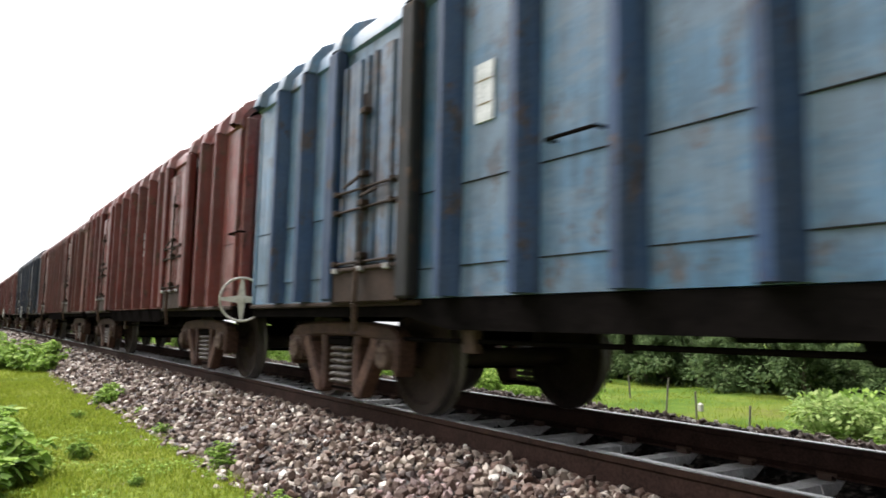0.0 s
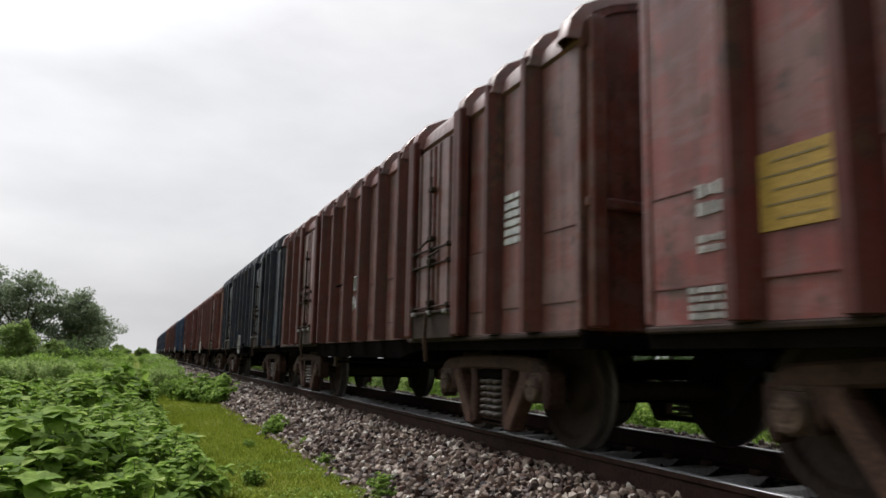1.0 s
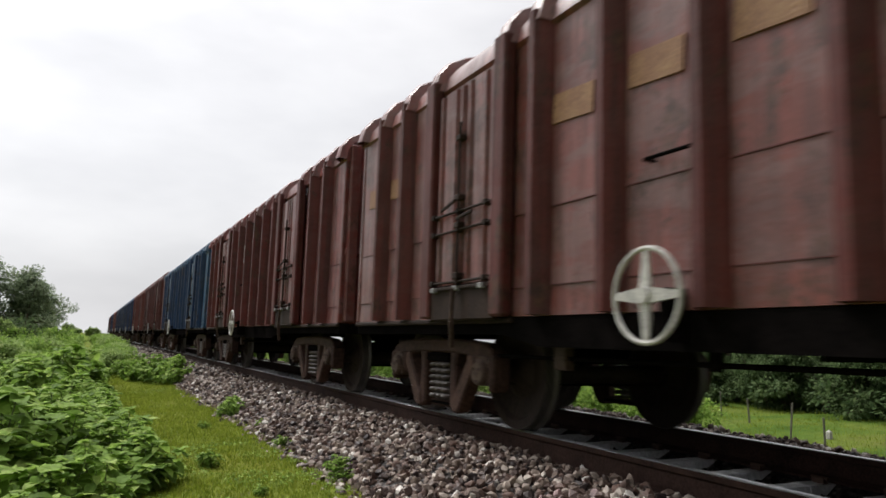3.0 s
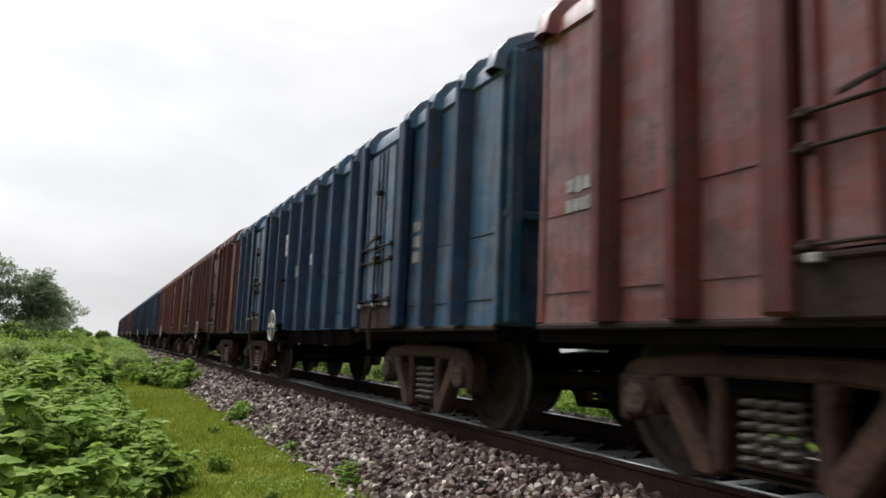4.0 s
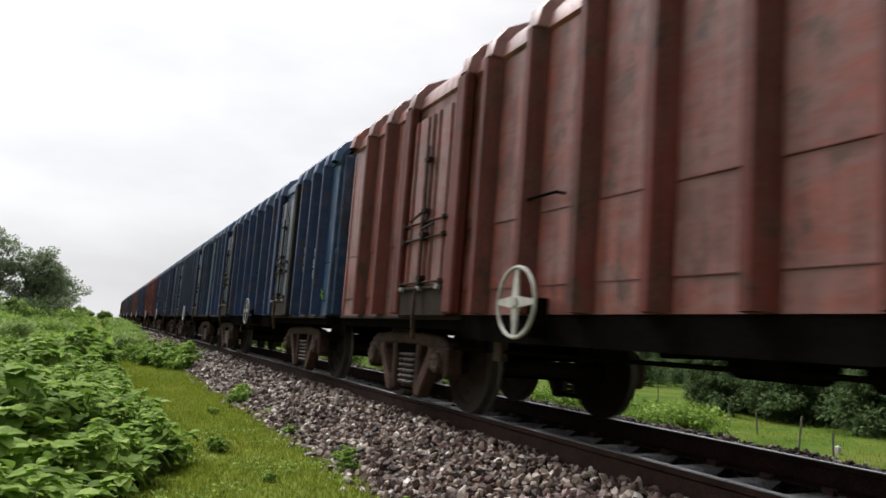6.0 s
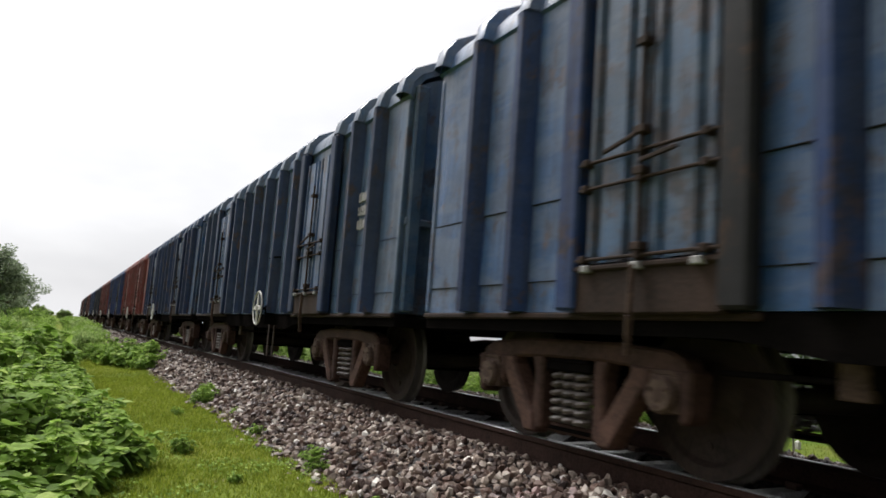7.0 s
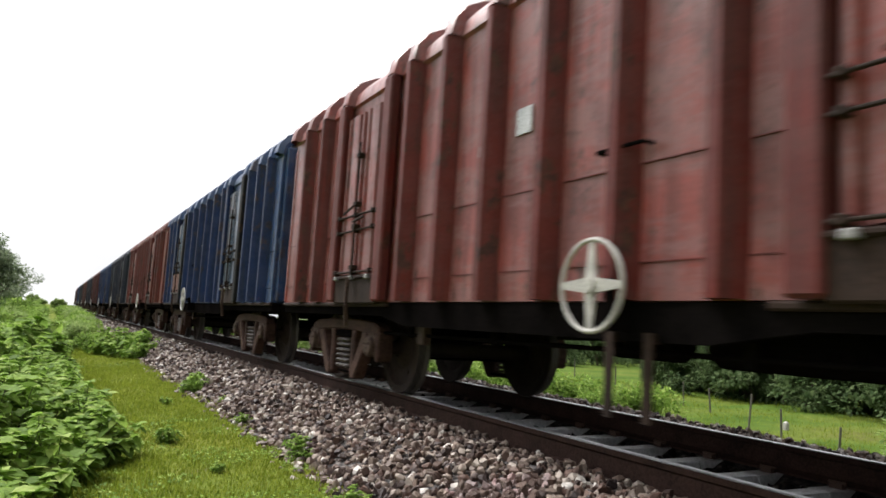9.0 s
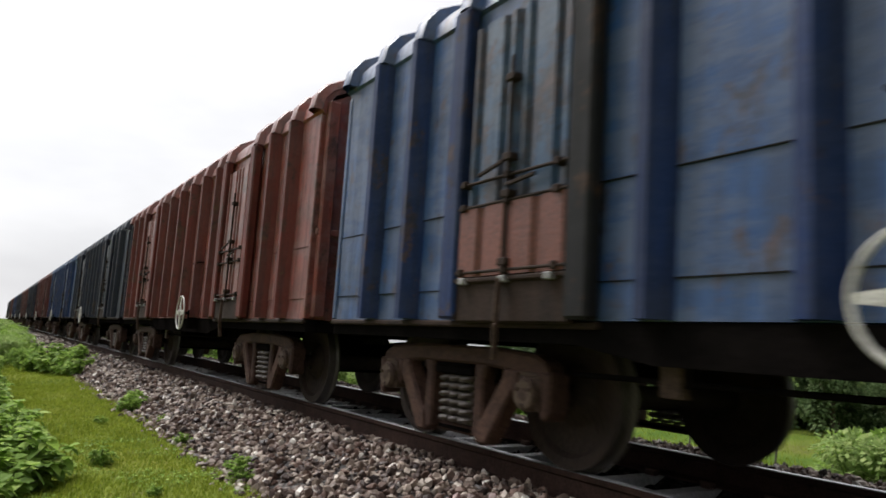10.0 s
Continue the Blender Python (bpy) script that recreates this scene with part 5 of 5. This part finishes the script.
# left of the line, far along
for k, x, y, s in ((1, -4.2, 58, 0.95), (0, -7.8, 60, 0.92), (0, -10.5, 62, 1.0), (1, -13.5, 58, 1.1), (2, -6.2, 46, 0.72), (2, -8.6, 47, 0.82), (2, -4.6, 50, 0.5), (1, -16, 60, 1.1), (0, -3.6, 66, 0.7),
                   (2, -3.4, 72, 0.5), (2, -1.5, 98, 0.45), (2, 0.2, 120, 0.5), (1, -5.5, 80, 0.8), (2, -12, 46, 0.9), (0, -19, 64, 1.2), (2, -2.5, 110, 0.6), (2, 1.0, 145, 0.5)):
    placed(TREES, k, x, y, s)
# the dark wood beyond the meadow
for i in range(62):
    u = i / 61
    y = 6 + 66 * u ** 1.15
    x = 27.5 + 1.5 * math.sin(i * 1.7) + (0 if y < 24 else (y - 24) * 0.9)
    placed(TREES, (3, 4, 3, 4, 3)[i % 5], x + rp.uniform(-0.8, 0.8), y + rp.uniform(-0.6, 0.6), rp.uniform(0.36, 0.56), -0.2)
    if i % 2:
        placed(TREES, (4, 3)[i // 2 % 2], x + 5 + rp.uniform(-1, 1), y + rp.uniform(-1, 1), rp.uniform(0.42, 0.56), -0.2)
for i in range(22):
    placed(TREES, (3, 4)[i % 2], 27.0 + rp.uniform(-0.8, 0.8), 9 + i * 0.9, rp.uniform(0.35, 0.6), -0.3)

for i in range(18):
    y = 44 + 1.3 * i
    placed(TREES, (4, 3, 4)[i % 3], y * (0.74 + 0.26 * (i * 7 % 18) / 18), y, rp.uniform(0.45, 0.65), -0.3)

# undergrowth that closes the foot of the wood, too dense to tell apart
spots = []
for i in range(70):
    u = i / 69
    y = 5 + 62 * u ** 1.15
    x = 26.3 + 1.5 * math.sin(i * 1.7) + (0 if y < 24 else (y - 24) * 0.9)
    spots += [(x + rp.uniform(-0.6, 0.6), y + rp.uniform(-0.5, 0.5), rp.uniform(0.8, 1.4)), (x + 2.2 + rp.uniform(-0.6, 0.6), y + rp.uniform(-0.5, 0.5), rp.uniform(1.2, 1.9))]
for i in range(18):
    y = 44 + 1.3 * i
    x = y * (0.74 + 0.26 * (i * 7 % 18) / 18)
    spots += [(x - 0.6, y - 0.8, rp.uniform(1.2, 1.8)), (x + 1.4, y - 0.5, rp.uniform(1.2, 1.8))]
# and the foot of the trees on the near side
for i in range(46):
    spots.append((-3.2 - 15 * rp.random(), 50 + 9 * rp.random(), rp.uniform(1.3, 2.4)))
V, F = [], []
for x, y, sc in spots:
    for k in range(7):
        a, d = rp.uniform(0, 6.28), sc * 0.75 * math.sqrt(rp.random())
        clump_leaves(rp, V, F, Vector((x + d * math.cos(a), y + d * math.sin(a), ground_z(x, y) + sc * rp.uniform(0.1, 0.95))), sc * rp.uniform(0.25, 0.42), 62, 0.2)
tagged(new("undergrowth", mesh_of("undergrowth", V, F, M["leaf_wood"])), "dense green undergrowth at the foot of the trees", "undergrowth", kind="stuff")

# ---- fence posts in the meadow ----
post_me = Geo().box(-0.022, 0.022, -0.022, 0.022, -0.2, 0.85).mesh("post", M["post"], bevel=0.006)
for k, (x, y, hgt) in enumerate(((14.6, 8.4, 0.7), (15.3, 10.1, 0.75), (16.6, 12.5, 0.85), (17.1, 13.9, 1.15), (19.3, 17.2, 0.95), (20.4, 19.4, 1.0), (21.6, 22.3, 1.0), (23.0, 26.0, 1.1), (25.0, 31.5, 1.3), (26.5, 36.0, 1.4), (28.1, 39.7, 1.5), (28.9, 38.6, 1.5))):
    p = tagged(new("fence_post", post_me), "thin weathered wooden fence post in the meadow", "fence post", "fence posts in the meadow")
    p.matrix_basis = Matrix.LocRotScale((x, y, ground_z(x, y)), Euler((radians(rp.uniform(-4, 4)), radians(rp.uniform(-4, 4)), rp.random())), (1, 1, hgt))
g = Geo().box(-0.06, 0.06, -0.06, 0.06, -0.2, 0.42)
g.add([(-0.06, -0.06, 0.42), (0.06, -0.06, 0.42), (0.06, 0.06, 0.42), (-0.06, 0.06, 0.42), (0, 0, 0.48)], [(0, 1, 4), (1, 2, 4), (2, 3, 4), (3, 0, 4)])
stone_post = tagged(new("marker_post", g.mesh("marker_post", M["wheel_white"])), "short whitewashed marker post in the meadow", "marker post")
stone_post.location = (18.5, 13.8, ground_z(18.5, 13.8) - 0.2)

# ---- grass ----
gr = np.random.default_rng(9)


def grass_patch(name, zones, keep, label):
    V, F = [], []
    for n, (x0, x1, y0, y1), h0, h1 in zones:
        for x, y, a, h, l in zip(gr.uniform(x0, x1, n), gr.uniform(y0, y1, n), gr.uniform(0, 6.28, n), gr.uniform(h0, h1, n), gr.uniform(-0.5, 0.5, n)):
            if not keep(x, y):
                continue
            z = ground_z(x, y) - 0.005
            w = 0.0035 + h * 0.05
            dx, dy = math.cos(a), math.sin(a)
            k = len(V)
            V += [(x - dx * w, y - dy * w, z), (x + dx * w, y + dy * w, z), (x + dx * w * 0.6 - dy * l * h * 0.4, y + dy * w * 0.6 + dx * l * h * 0.4, z + h * 0.6), (x - dy * l * h, y + dx * l * h, z + h)]
            F += [(k, k + 1, k + 2), (k, k + 2, k + 3)]
    return tagged(new(name, mesh_of(name, V, F, M["grass"])), label, "grass", kind="stuff")


def on_path(x, y):
    return shrub_edge(y) - 0.6 < x < 2.0 + 0.16 * noise.noise((y * 0.8, 1, 1)) + 0.12


grass_patch("path_grass", [(36000, (-0.2, 2.25, 2.5, 8.0), 0.012, 0.05), (16000, (-0.2, 2.25, 8.0, 11.0), 0.013, 0.052), (13000, (0.0, 2.3, 11.0, 14.0), 0.014, 0.055),
                           (14000, (0.0, 2.3, 14.0, 18.0), 0.015, 0.058), (16000, (0.0, 2.3, 18.0, 26.0), 0.016, 0.065), (6000, (-0.2, 2.1, -3.0, 2.5), 0.015, 0.05)], on_path, "short mossy yellow-green grass on the footpath")
grass_patch("bank_grass", [(26000, (7.0, 16.0, 2.0, 26.0), 0.05, 0.22), (24000, (14.0, 27.0, 6.0, 34.0), 0.04, 0.12)], lambda x, y: rp.random() < 0.9, "tufted green grass on the bank and meadow beyond the track")

# small round-leaved weeds lying in the path
V, F = [], []
for x, y, a, r in zip(gr.uniform(0.1, 2.1, 9000), gr.uniform(2.4, 9.0, 9000), gr.uniform(0, 6.28, 9000), gr.uniform(0.006, 0.016, 9000)):
    if not on_path(x, y) or noise.noise((x * 1.7, y * 1.7, 2)) < 0.02:
        continue
    z = ground_z(x, y) + 0.01 + r
    k = len(V)
    dx, dy = math.cos(a) * r, math.sin(a) * r
    V += [(x - dx, y - dy, z - r * 0.3), (x + dy, y - dx, z), (x + dx, y + dy, z + r * 0.4), (x - dy, y + dx, z)]
    F.append((k, k + 1, k + 2, k + 3))
tagged(new("path_weeds", mesh_of("path_weeds", V, F, M["leaf"])), "tiny round-leaved weeds creeping over the footpath", "weeds", kind="stuff")


def motions():
    """The train runs past; its wheels turn."""
    steps = [0.5 * k for k in range(21)]
    slack = np.interp(steps, (0, 0.5, 1, 1.5, 2, 2.5, 4, 4.5, 5, 5.5, 6.5, 7, 7.5, 8, 8.5, 9, 10), (-0.05, -0.28, -0.45, -0.42, -0.33, -0.42, -0.1, 0.2, 0.1, -0.1, -0.33, -0.1, 0.2, -0.05, -0.15, -0.25, -0.2))
    for root, wheels, centre in WAGONS:
        rows = []
        for t, s in zip(steps, slack):
            y = centre - SPEED * t + float(s)
            rows.append((t, pose(XC + bend(y), y, 0, 0, 0, bend_yaw(y))))
        walk(root, rows)
    turn = math.degrees(SPEED / WHEEL_R) / FPS
    for root, wheels, centre in WAGONS[:15]:
        for ws in wheels:
            x, y, z = ws.matrix_basis.translation
            walk(ws, [(k / FPS, pose(x, y, z, turn * k, 0, 0)) for k in range(10 * FPS + 1)])


motions()
